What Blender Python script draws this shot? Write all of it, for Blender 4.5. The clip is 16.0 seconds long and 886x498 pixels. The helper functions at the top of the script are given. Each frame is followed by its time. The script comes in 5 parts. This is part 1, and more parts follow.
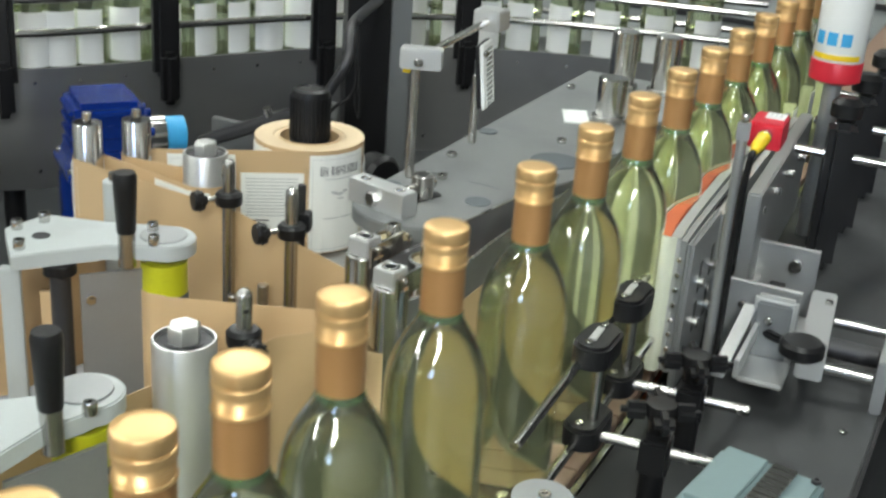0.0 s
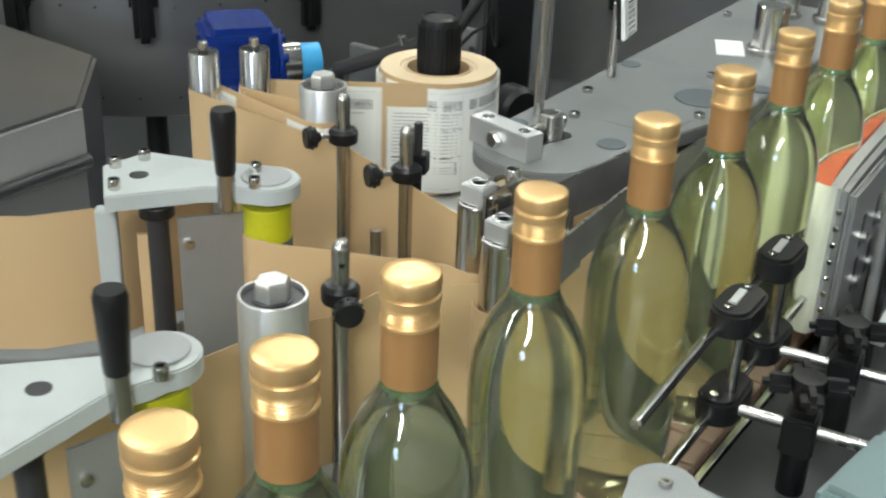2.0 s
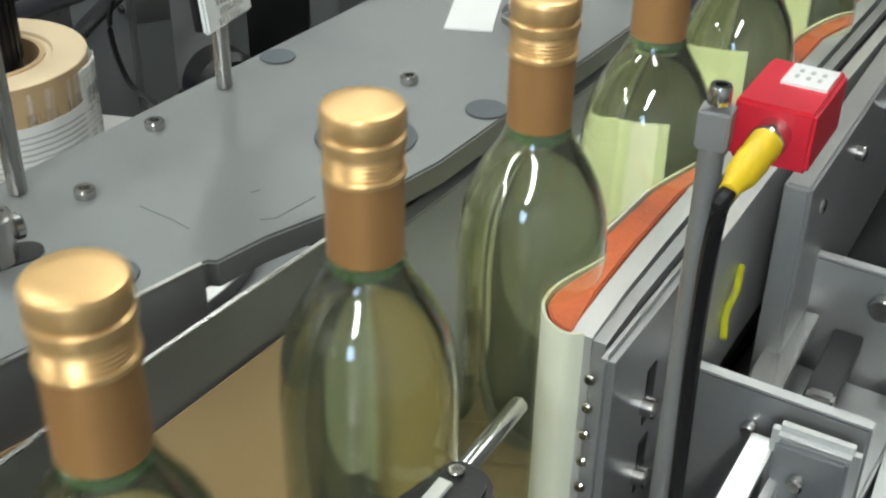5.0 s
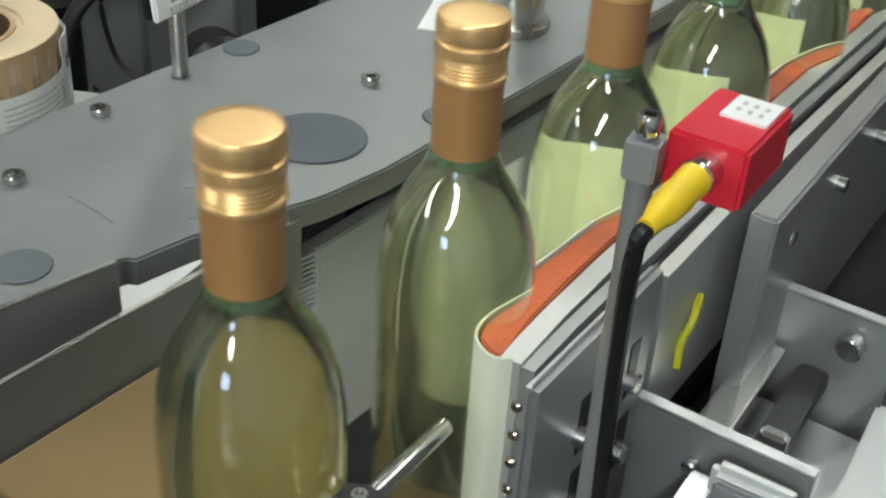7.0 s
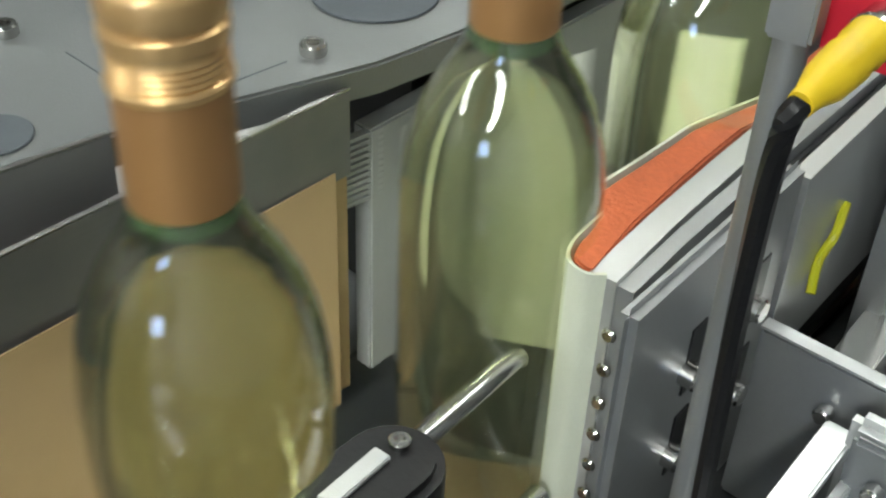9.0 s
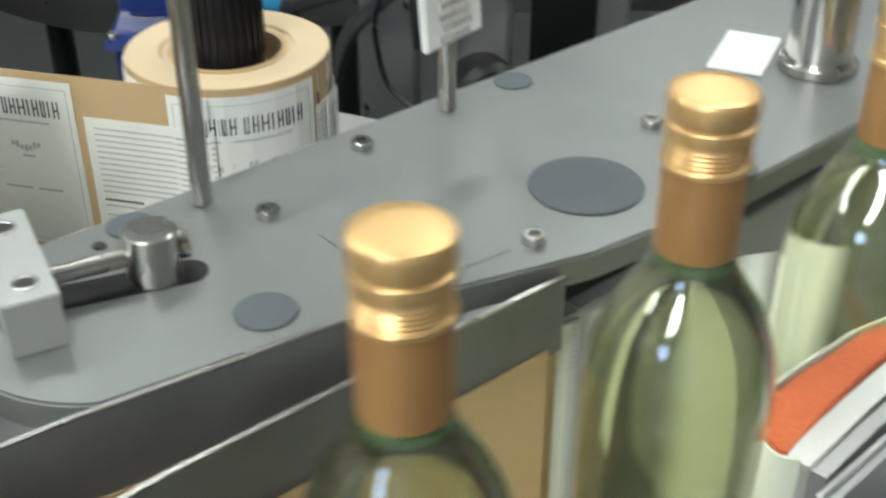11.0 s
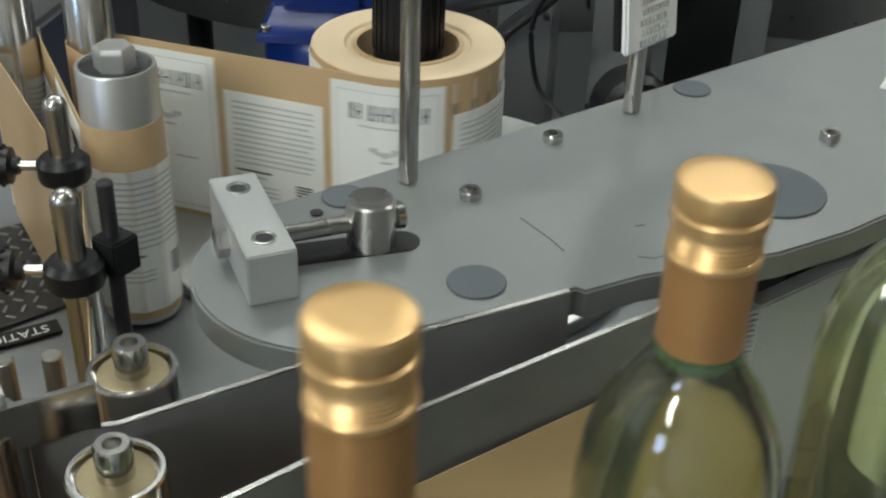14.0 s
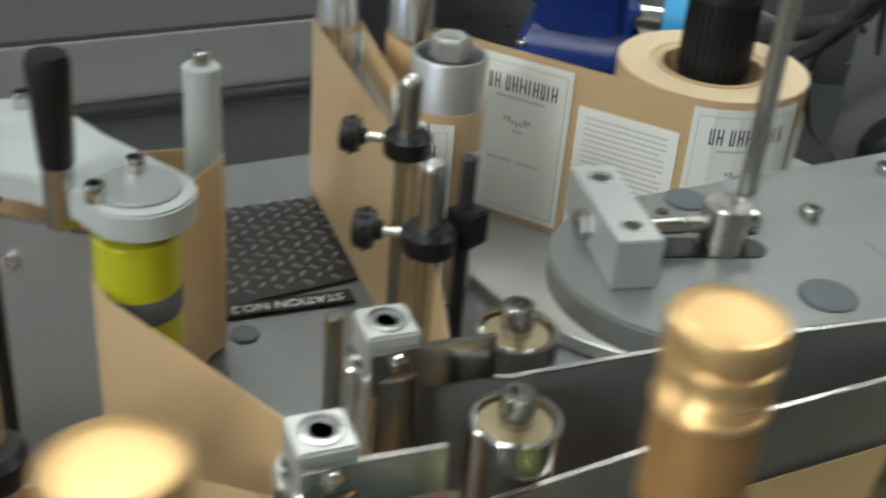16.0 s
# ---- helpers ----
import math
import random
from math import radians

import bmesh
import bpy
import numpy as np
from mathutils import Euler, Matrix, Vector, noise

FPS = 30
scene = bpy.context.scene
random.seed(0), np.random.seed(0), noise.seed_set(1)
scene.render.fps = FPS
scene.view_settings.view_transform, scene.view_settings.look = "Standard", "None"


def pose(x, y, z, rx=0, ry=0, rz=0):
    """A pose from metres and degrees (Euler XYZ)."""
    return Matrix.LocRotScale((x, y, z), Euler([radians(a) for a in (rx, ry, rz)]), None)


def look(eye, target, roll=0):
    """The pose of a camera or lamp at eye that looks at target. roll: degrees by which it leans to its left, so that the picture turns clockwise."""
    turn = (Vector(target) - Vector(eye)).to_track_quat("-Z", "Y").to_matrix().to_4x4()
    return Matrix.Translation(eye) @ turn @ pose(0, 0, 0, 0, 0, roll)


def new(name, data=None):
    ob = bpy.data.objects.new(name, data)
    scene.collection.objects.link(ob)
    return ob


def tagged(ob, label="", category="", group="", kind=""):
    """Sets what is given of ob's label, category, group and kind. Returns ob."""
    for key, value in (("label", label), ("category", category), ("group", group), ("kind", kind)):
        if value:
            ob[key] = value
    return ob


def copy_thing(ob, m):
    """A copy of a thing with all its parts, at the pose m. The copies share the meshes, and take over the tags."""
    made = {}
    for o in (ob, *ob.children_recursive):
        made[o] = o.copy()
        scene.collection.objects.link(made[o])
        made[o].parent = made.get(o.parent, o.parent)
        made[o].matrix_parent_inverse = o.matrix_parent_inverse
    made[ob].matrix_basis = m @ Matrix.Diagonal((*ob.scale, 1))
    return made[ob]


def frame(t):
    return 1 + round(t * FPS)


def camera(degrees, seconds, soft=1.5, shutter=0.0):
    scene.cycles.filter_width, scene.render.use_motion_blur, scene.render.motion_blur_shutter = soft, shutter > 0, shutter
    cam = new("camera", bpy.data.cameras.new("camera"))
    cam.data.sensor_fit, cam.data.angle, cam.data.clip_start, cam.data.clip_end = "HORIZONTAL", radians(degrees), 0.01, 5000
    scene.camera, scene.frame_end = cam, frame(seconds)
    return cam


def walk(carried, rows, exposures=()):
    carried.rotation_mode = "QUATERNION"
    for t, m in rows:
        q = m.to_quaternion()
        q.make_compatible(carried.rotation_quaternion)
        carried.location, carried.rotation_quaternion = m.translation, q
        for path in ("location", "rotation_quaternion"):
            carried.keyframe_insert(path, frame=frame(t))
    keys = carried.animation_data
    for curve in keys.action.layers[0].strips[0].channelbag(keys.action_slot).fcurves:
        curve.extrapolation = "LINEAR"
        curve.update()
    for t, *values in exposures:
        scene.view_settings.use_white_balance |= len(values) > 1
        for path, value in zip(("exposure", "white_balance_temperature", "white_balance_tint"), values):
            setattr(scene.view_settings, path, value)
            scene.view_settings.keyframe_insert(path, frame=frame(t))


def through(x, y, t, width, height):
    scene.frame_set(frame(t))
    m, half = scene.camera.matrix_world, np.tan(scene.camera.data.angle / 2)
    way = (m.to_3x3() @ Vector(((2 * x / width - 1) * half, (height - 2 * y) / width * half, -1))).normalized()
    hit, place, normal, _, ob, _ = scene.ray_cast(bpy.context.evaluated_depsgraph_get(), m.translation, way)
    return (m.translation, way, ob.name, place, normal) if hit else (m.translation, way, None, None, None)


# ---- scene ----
cam = camera(40.0, 16.0, soft=2.2, shutter=0.5)
PATH = [
    (0, (0.323, -0.711, 1.493), (-0.468, 0.964, 0.737), 4.1),
    (0.5, (0.322, -0.718, 1.5), (-0.503, 0.913, 0.689), 4.2),
    (1, (0.321, -0.713, 1.503), (-0.55, 0.898, 0.699), 3.9),
    (1.5, (0.313, -0.693, 1.494), (-0.562, 0.907, 0.673), 3.6),
    (2, (0.307, -0.615, 1.477), (-0.678, 0.885, 0.594), 2.2),
    (2.5, (0.329, -0.505, 1.469), (-0.677, 0.968, 0.565), 2.5),
    (3, (0.312, -0.392, 1.43), (-0.619, 1.117, 0.505), 1.7),
    (3.5, (0.283, -0.275, 1.438), (-0.43, 1.296, 0.426), 1.9),
    (4, (0.246, -0.142, 1.412), (-0.57, 1.364, 0.381), 0.5),
    (4.5, (0.233, -0.029, 1.387), (-0.664, 1.411, 0.328), 0.2),
    (7, (0.26, 0.045, 1.388), (-0.693, 1.426, 0.3), 3.8),
    (7.5, (0.241, 0.104, 1.351), (-0.816, 1.347, 0.195), 2.6),
    (8, (0.221, 0.126, 1.321), (-0.793, 1.329, 0.086), 2.7),
    (10.5, (0.216, 0.118, 1.35), (-0.945, 1.275, 0.204), 0.4),
    (11, (0.219, 0.084, 1.372), (-1.053, 1.193, 0.299), -0.0),
    (11.5, (0.216, 0.053, 1.388), (-1.124, 1.119, 0.355), 1.1),
    (12, (0.209, 0.024, 1.394), (-1.176, 1.057, 0.385), 1.4),
    (12.5, (0.204, 0.005, 1.394), (-1.214, 1.0, 0.394), 1.4),
    (13, (0.203, -0.002, 1.392), (-1.225, 0.97, 0.385), 1.6),
    (13.5, (0.206, 0.005, 1.389), (-1.215, 0.973, 0.367), 1.4),
    (14, (0.215, 0.021, 1.377), (-1.148, 1.037, 0.323), 1.9),
    (14.5, (0.208, 0.004, 1.383), (-1.186, 1.009, 0.362), 2.3),
    (15, (0.201, -0.01, 1.387), (-1.235, 0.937, 0.366), 1.8),
    (15.5, (0.196, -0.023, 1.382), (-1.257, 0.9, 0.364), 2.3),
    (16, (0.194, -0.068, 1.367), (-1.319, 0.749, 0.347), 4.9),
]
walk(cam, [(t, look(eye, target, roll)) for t, eye, target, roll in PATH],
     [(0, 0.0), (2.5, 0.0), (3.4, -0.20), (4.5, -0.15), (7.0, -0.28), (8.0, -0.26), (11.0, 0.0), (11.8, -0.20), (12.5, -0.43), (14.5, -0.45), (16.0, -0.37)])

# world: the place is closed, so only a faint grey stands behind it
world = bpy.data.worlds.new("world")
scene.world = world
world.use_nodes = True
world.node_tree.nodes["Background"].inputs[0].default_value = (0.6, 0.65, 0.7, 1)
world.node_tree.nodes["Background"].inputs[1].default_value = 0.03

BELT = 0.90          # top of the conveyor chain
BED = 0.932          # top of the labeller's bed
PLATE = 1.100        # top of the cover plate


# ---- materials ----
def mat(name, colour, rough=0.5, metal=0.0, vary=0.12, scale=40.0, bump=0.0, stretch=(1, 1, 1), fine=400.0, spec=0.5, dirt=None):
    """A principled surface with grain at two scales, a little relief and an optional stain colour."""
    m = bpy.data.materials.new(name)
    m.use_nodes = True
    nt = m.node_tree
    b = nt.nodes["Principled BSDF"]
    b.inputs["Metallic"].default_value = metal
    b.inputs["Specular IOR Level"].default_value = spec
    tc = nt.nodes.new("ShaderNodeTexCoord")
    mp = nt.nodes.new("ShaderNodeMapping")
    mp.inputs["Scale"].default_value = stretch
    nt.links.new(tc.outputs["Object"], mp.inputs[0])
    n1 = nt.nodes.new("ShaderNodeTexNoise")
    n1.inputs["Scale"].default_value = scale
    n1.inputs["Detail"].default_value = 4
    n2 = nt.nodes.new("ShaderNodeTexNoise")
    n2.inputs["Scale"].default_value = fine
    nt.links.new(mp.outputs[0], n1.inputs[0])
    nt.links.new(mp.outputs[0], n2.inputs[0])
    mx = nt.nodes.new("ShaderNodeMix")
    mx.data_type = "RGBA"
    lo = tuple(c * (1 - vary) for c in colour)
    hi = tuple(min(1, c * (1 + vary)) for c in colour)
    mx.inputs[6].default_value = (*lo, 1)
    mx.inputs[7].default_value = (*hi, 1)
    add = nt.nodes.new("ShaderNodeMath")
    add.operation = "MULTIPLY_ADD"
    nt.links.new(n2.outputs[0], add.inputs[0])
    add.inputs[1].default_value = 0.5
    half = nt.nodes.new("ShaderNodeMath")
    half.operation = "MULTIPLY"
    nt.links.new(n1.outputs[0], half.inputs[0])
    half.inputs[1].default_value = 0.5
    nt.links.new(half.outputs[0], add.inputs[2])
    nt.links.new(add.outputs[0], mx.inputs[0])
    last = mx.outputs[2]
    if dirt:
        n3 = nt.nodes.new("ShaderNodeTexNoise")
        n3.inputs["Scale"].default_value = scale * 0.35
        n3.inputs["Detail"].default_value = 6
        nt.links.new(tc.outputs["Object"], n3.inputs[0])
        rp = nt.nodes.new("ShaderNodeValToRGB")
        rp.color_ramp.elements[0].position = 0.52
        rp.color_ramp.elements[1].position = 0.68
        nt.links.new(n3.outputs[0], rp.inputs[0])
        m2 = nt.nodes.new("ShaderNodeMix")
        m2.data_type = "RGBA"
        nt.links.new(rp.outputs[0], m2.inputs[0])
        nt.links.new(last, m2.inputs[6])
        m2.inputs[7].default_value = (*dirt, 1)
        last = m2.outputs[2]
    nt.links.new(last, b.inputs["Base Color"])
    r = nt.nodes.new("ShaderNodeMapRange")
    r.inputs["To Min"].default_value = max(0.02, rough * 0.8)
    r.inputs["To Max"].default_value = min(1.0, rough * 1.2)
    nt.links.new(n1.outputs[0], r.inputs[0])
    nt.links.new(r.outputs[0], b.inputs["Roughness"])
    if bump:
        bp = nt.nodes.new("ShaderNodeBump")
        bp.inputs["Strength"].default_value = 0.5
        bp.inputs["Distance"].default_value = bump
        nt.links.new(n2.outputs[0], bp.inputs["Height"])
        nt.links.new(bp.outputs[0], b.inputs["Normal"])
    return m


def glass_mat(name, colour, ior=1.36, rough=0.0, coat=0.0, clear=1.0):
    m = bpy.data.materials.new(name)
    m.use_nodes = True
    b = m.node_tree.nodes["Principled BSDF"]
    b.inputs["Base Color"].default_value = (*colour, 1)
    b.inputs["Transmission Weight"].default_value = clear
    b.inputs["IOR"].default_value = ior
    b.inputs["Coat Weight"].default_value = coat
    b.inputs["Coat IOR"].default_value = 1.7
    b.inputs["Coat Roughness"].default_value = 0.02
    b.inputs["Roughness"].default_value = rough
    return m


def glow_mat(name, colour, strength):
    m = bpy.data.materials.new(name)
    m.use_nodes = True
    b = m.node_tree.nodes["Principled BSDF"]
    b.inputs["Base Color"].default_value = (*colour, 1)
    b.inputs["Emission Color"].default_value = (*colour, 1)
    b.inputs["Emission Strength"].default_value = strength
    return m


M_PLATE = mat("bead_blasted_steel", (0.245, 0.255, 0.255), 0.42, 0.5, 0.08, 25, 0.0002, fine=900, dirt=(0.215, 0.225, 0.23))
M_BED = mat("bed_steel", (0.25, 0.26, 0.27), 0.42, 0.6, 0.10, 18, 0.0001, dirt=(0.20, 0.21, 0.22))
M_STEEL = mat("polished_steel", (0.62, 0.61, 0.59), 0.17, 1.0, 0.06, 60, 0, (1, 1, 0.05))
M_TURNED = mat("turned_steel", (0.50, 0.49, 0.47), 0.27, 1.0, 0.03, 20, 0, (1, 1, 0.3))
M_SATIN = mat("satin_roller_steel", (0.60, 0.60, 0.59), 0.36, 0.8, 0.05, 30, 0.0001, (1, 1, 0.2))
M_STRIP = mat("brushed_strip_steel", (0.28, 0.28, 0.285), 0.40, 0.6, 0.08, 30, 0.0001, (1, 0.1, 3), dirt=(0.22, 0.22, 0.23))
M_ALU = mat("milled_aluminium", (0.60, 0.61, 0.61), 0.36, 0.7, 0.05, 50, 0.0001, (1, 6, 1))
M_ALUDARK = mat("anodised_aluminium", (0.36, 0.37, 0.375), 0.4, 0.65, 0.08, 40, 0.0001)
M_WHITEPAINT = mat("pale_painted_casting", (0.43, 0.46, 0.46), 0.4, 0.0, 0.06, 30, 0.0002, dirt=(0.37, 0.39, 0.39))
M_BLACK = mat("black_plastic", (0.010, 0.010, 0.011), 0.36, 0.0, 0.25, 60, 0.0002, spec=0.35)
M_DARK = mat("dark_steel", (0.06, 0.06, 0.064), 0.4, 0.6, 0.2, 40)
M_RUBBER = mat("grey_rubber", (0.10, 0.115, 0.13), 0.6, 0.0, 0.12, 60, 0.0002)
M_LINER = mat("tan_liner_paper", (0.55, 0.385, 0.215), 0.33, 0.0, 0.05, 9, 0.0001, (1, 1, 3), fine=700)
M_LINEREDGE = mat("wound_paper_edge", (0.66, 0.52, 0.34), 0.6, 0.0, 0.06, 40, 0.0002)
M_LABEL = mat("white_label_paper", (0.80, 0.81, 0.80), 0.5, 0.0, 0.03, 30, 0.0001)
M_INK = mat("dark_ink", (0.06, 0.06, 0.07), 0.6, 0.0, 0.15, 80)
M_INKGREY = mat("grey_ink", (0.50, 0.51, 0.51), 0.6, 0.0, 0.1, 80)
M_GOLD = mat("gold_foil", (0.80, 0.52, 0.235), 0.36, 0.7, 0.06, 90, 0.0001, fine=900)
M_COPPER = mat("satin_copper_foil", (0.50, 0.265, 0.105), 0.42, 0.5, 0.06, 60, 0.00015, fine=1200)
M_GLASS = glass_mat("green_bottle_glass", (0.73, 0.81, 0.54), 1.34, 0.0, 1.0, 0.975)
M_WINE = glass_mat("white_wine", (1.0, 0.97, 0.86), 0.96, 0.0)     # relative to the glass round it
M_NECK = glass_mat("thick_neck_glass", (0.42, 0.72, 0.40), 0.97, 0.0, 0.0, 0.90)
M_RED = mat("red_plastic", (0.62, 0.02, 0.04), 0.35, 0.0, 0.08, 50)
M_YELLOW = mat("yellow_rubber", (0.80, 0.55, 0.02), 0.45, 0.0, 0.08, 50)
M_LIME = mat("lime_polyurethane", (0.46, 0.46, 0.015), 0.35, 0.0, 0.1, 40, dirt=(0.25, 0.24, 0.04))
M_BLUE = mat("blue_machine_paint", (0.004, 0.024, 0.17), 0.25, 0.0, 0.15, 60, 0.0004)
M_CYAN = mat("light_blue_plastic", (0.05, 0.38, 0.72), 0.4, 0.0, 0.08, 50)
M_FOAM = mat("orange_sponge", (0.52, 0.12, 0.045), 0.9, 0.0, 0.28, 45, 0.0015, fine=420, dirt=(0.27, 0.085, 0.05))
M_FABRIC = mat("cream_felt_cover", (0.58, 0.60, 0.49), 0.85, 0.0, 0.06, 60, 0.0006, fine=900)
M_CHAIN = mat("brown_chain_slats", (0.26, 0.17, 0.12), 0.5, 0.0, 0.2, 50, 0.0003)
M_FLOOR = mat("grey_floor_coating", (0.042, 0.045, 0.047), 0.5, 0.0, 0.18, 2, 0.0004, dirt=(0.032, 0.033, 0.034))
M_DECK = mat("dark_deck_steel", (0.048, 0.050, 0.053), 0.5, 0.2, 0.12, 14, 0.0001, dirt=(0.04, 0.042, 0.045))
M_WALL = mat("pale_wall_panel", (0.30, 0.31, 0.305), 0.6, 0.0, 0.05, 2)
M_CEIL = mat("pale_ceiling", (0.42, 0.43, 0.42), 0.8, 0.0, 0.04, 2)
M_TREAD = mat("dark_tread_mat", (0.035, 0.033, 0.032), 0.4, 0.2, 0.2, 30)
M_PANEL = mat("grey_panel_paint", (0.40, 0.41, 0.42), 0.5, 0.1, 0.08, 20, 0.0001)
M_BRASS = mat("greasy_bearing_shield", (0.26, 0.21, 0.12), 0.4, 0.5, 0.2, 90, 0.0002)
M_GREYBOX = mat("teal_grey_plastic", (0.17, 0.24, 0.25), 0.4, 0.0, 0.08, 40)
M_RETURN = mat("brushed_return_sheet", (0.36, 0.36, 0.36), 0.34, 0.8, 0.1, 6, 0, (1, 1, 6), dirt=(0.27, 0.27, 0.275))
M_BACKPANEL = mat("grey_back_panel_paint", (0.15, 0.155, 0.155), 0.5, 0.1, 0.1, 20, 0.0001)
M_HOOD = mat("stainless_sheet", (0.22, 0.22, 0.225), 0.32, 0.8, 0.1, 4, 0, (1, 1, 6), dirt=(0.16, 0.16, 0.165))
def paper_mat(name, colour, through=0.5):
    m = mat(name, colour, 0.55, 0.0, 0.04, 30)
    nt = m.node_tree
    tr = nt.nodes.new("ShaderNodeBsdfTranslucent")
    tr.inputs[0].default_value = (*colour, 1)
    mx = nt.nodes.new("ShaderNodeMixShader")
    mx.inputs[0].default_value = through
    nt.links.new(nt.nodes["Principled BSDF"].outputs[0], mx.inputs[1])
    nt.links.new(tr.outputs[0], mx.inputs[2])
    nt.links.new(mx.outputs[0], nt.nodes["Material Output"].inputs[0])
    return m


M_LABELPAPER = paper_mat("label_paper", (0.88, 0.885, 0.85), 0.10)
M_DAYLIGHT = glow_mat("daylight_pane", (0.42, 0.60, 1.0), 14.0)
M_TUBE = glow_mat("lit_tube", (0.96, 1.0, 0.95), 32.0)


def prism_mat():
    """Foil facets with a thin film that splits light into colours."""
    m = mat("prism_foil", (0.85, 0.87, 0.87), 0.25, 0.75, 0.03, 60)
    b = m.node_tree.nodes["Principled BSDF"]
    tc = m.node_tree.nodes.new("ShaderNodeTexCoord")
    sep = m.node_tree.nodes.new("ShaderNodeSeparateXYZ")
    m.node_tree.links.new(tc.outputs["Object"], sep.inputs[0])
    mr = m.node_tree.nodes.new("ShaderNodeMapRange")
    mr.inputs["From Min"].default_value, mr.inputs["From Max"].default_value = -0.045, 0.010
    mr.inputs["To Min"].default_value, mr.inputs["To Max"].default_value = 250.0, 1000.0
    m.node_tree.links.new(sep.outputs[1], mr.inputs[0])
    m.node_tree.links.new(mr.outputs[0], b.inputs["Thin Film Thickness"])
    b.inputs["Thin Film IOR"].default_value = 1.8
    return m


M_PRISM = prism_mat()


# ---- mesh helpers ----
def bm_new():
    return bmesh.new()


def box(bm, c, s, rz=0.0, bev=0.0, rx=0.0, ry=0.0):
    """A box of size s round c, turned by rx, ry, rz degrees, its edges rounded by bev."""
    r = bmesh.ops.create_cube(bm, size=1.0)
    vs = r["verts"]
    m = pose(*c, rx, ry, rz) @ Matrix.Diagonal((*s, 1))
    bmesh.ops.transform(bm, matrix=m, verts=vs)
    if bev:
        es = list({e for v in vs for e in v.link_edges})
        bmesh.ops.bevel(bm, geom=es, offset=bev, segments=2, affect="EDGES")
    return bm


def lathe(bm, prof, c=(0, 0, 0), seg=32, m=None, hollow=False):
    """A turned body: prof lists (radius, height) from bottom to top."""
    rings = []
    for r, z in prof:
        if r <= 1e-6:
            rings.append([bm.verts.new((0, 0, z))])
        else:
            rings.append([bm.verts.new((r * math.cos(2 * math.pi * k / seg), r * math.sin(2 * math.pi * k / seg), z)) for k in range(seg)])
    for a, b in zip(rings, rings[1:]):
        for k in range(seg):
            q = (k + 1) % seg
            if len(a) == 1 and len(b) > 1:
                bm.faces.new((a[0], b[q], b[k]))
            elif len(b) == 1 and len(a) > 1:
                bm.faces.new((a[k], a[q], b[0]))
            elif len(a) > 1:
                bm.faces.new((a[k], a[q], b[q], b[k]))
    if hollow:
        for k in range(seg):
            q = (k + 1) % seg
            bm.faces.new((rings[-1][k], rings[-1][q], rings[0][q], rings[0][k]))
    for ring, up in ((rings[0], False), (rings[-1], True)):
        if len(ring) > 1 and not hollow:
            bm.faces.new(ring if up else ring[::-1])
    mm = (m or Matrix()) if m is not None else Matrix.Translation(c)
    bmesh.ops.transform(bm, matrix=mm, verts=[v for ring in rings for v in ring])
    return bm


def cyl(bm, x, y, z0, z1, r, seg=24, bev=0.0008):
    bev = min(bev, r * 0.3, (z1 - z0) * 0.3)
    return lathe(bm, [(r - bev, z0), (r, z0 + bev), (r, z1 - bev), (r - bev, z1)], (x, y, 0), seg)


def rod(bm, a, b, r, seg=16):
    """A round bar from a to b."""
    a, b = Vector(a), Vector(b)
    d = b - a
    m = Matrix.Translation(a) @ d.to_track_quat("Z", "Y").to_matrix().to_4x4()
    L, e = d.length, min(r * 0.3, 0.001)
    return lathe(bm, [(r - e, 0), (r, e), (r, L - e), (r - e, L)], seg=seg, m=m)


def prism(bm, pts, z0, z1, bev=0.0):
    """An upright prism over the outline pts."""
    low = [bm.verts.new((x, y, z0)) for x, y in pts]
    top = [bm.verts.new((x, y, z1)) for x, y in pts]
    n = len(pts)
    bm.faces.new(low[::-1])
    bm.faces.new(top)
    for k in range(n):
        q = (k + 1) % n
        bm.faces.new((low[k], low[q], top[q], top[k]))
    bmesh.ops.recalc_face_normals(bm, faces=list(bm.faces))
    if bev:
        es = [e for e in bm.edges if e.verts[0] in top and e.verts[1] in top]
        bmesh.ops.bevel(bm, geom=es, offset=bev, segments=2, affect="EDGES")
    return bm


def ribbon(bm, pts, z0, z1, th=0.0006):
    """A strip standing on edge along the polyline pts, with a thickness."""
    v = []
    n = len(pts)
    for k, (x, y) in enumerate(pts):
        a, b = Vector(pts[max(0, k - 1)]), Vector(pts[min(n - 1, k + 1)])
        d = (b - a).normalized()
        o = Vector((-d.y, d.x)) * th / 2
        v.append([bm.verts.new((x + s * o.x, y + s * o.y, z)) for s, z in ((1, z0), (1, z1), (-1, z1), (-1, z0))])
    for p, q in zip(v, v[1:]):
        for k in range(4):
            bm.faces.new((p[k], p[(k + 1) % 4], q[(k + 1) % 4], q[k]))
    bm.faces.new(v[0][::-1])
    bm.faces.new(v[-1])
    bmesh.ops.recalc_face_normals(bm, faces=list(bm.faces))
    return bm


def arc(cx, cy, r, a0, a1, n=10):
    return [(cx + r * math.cos(radians(a0 + (a1 - a0) * k / n)), cy + r * math.sin(radians(a0 + (a1 - a0) * k / n))) for k in range(n + 1)]


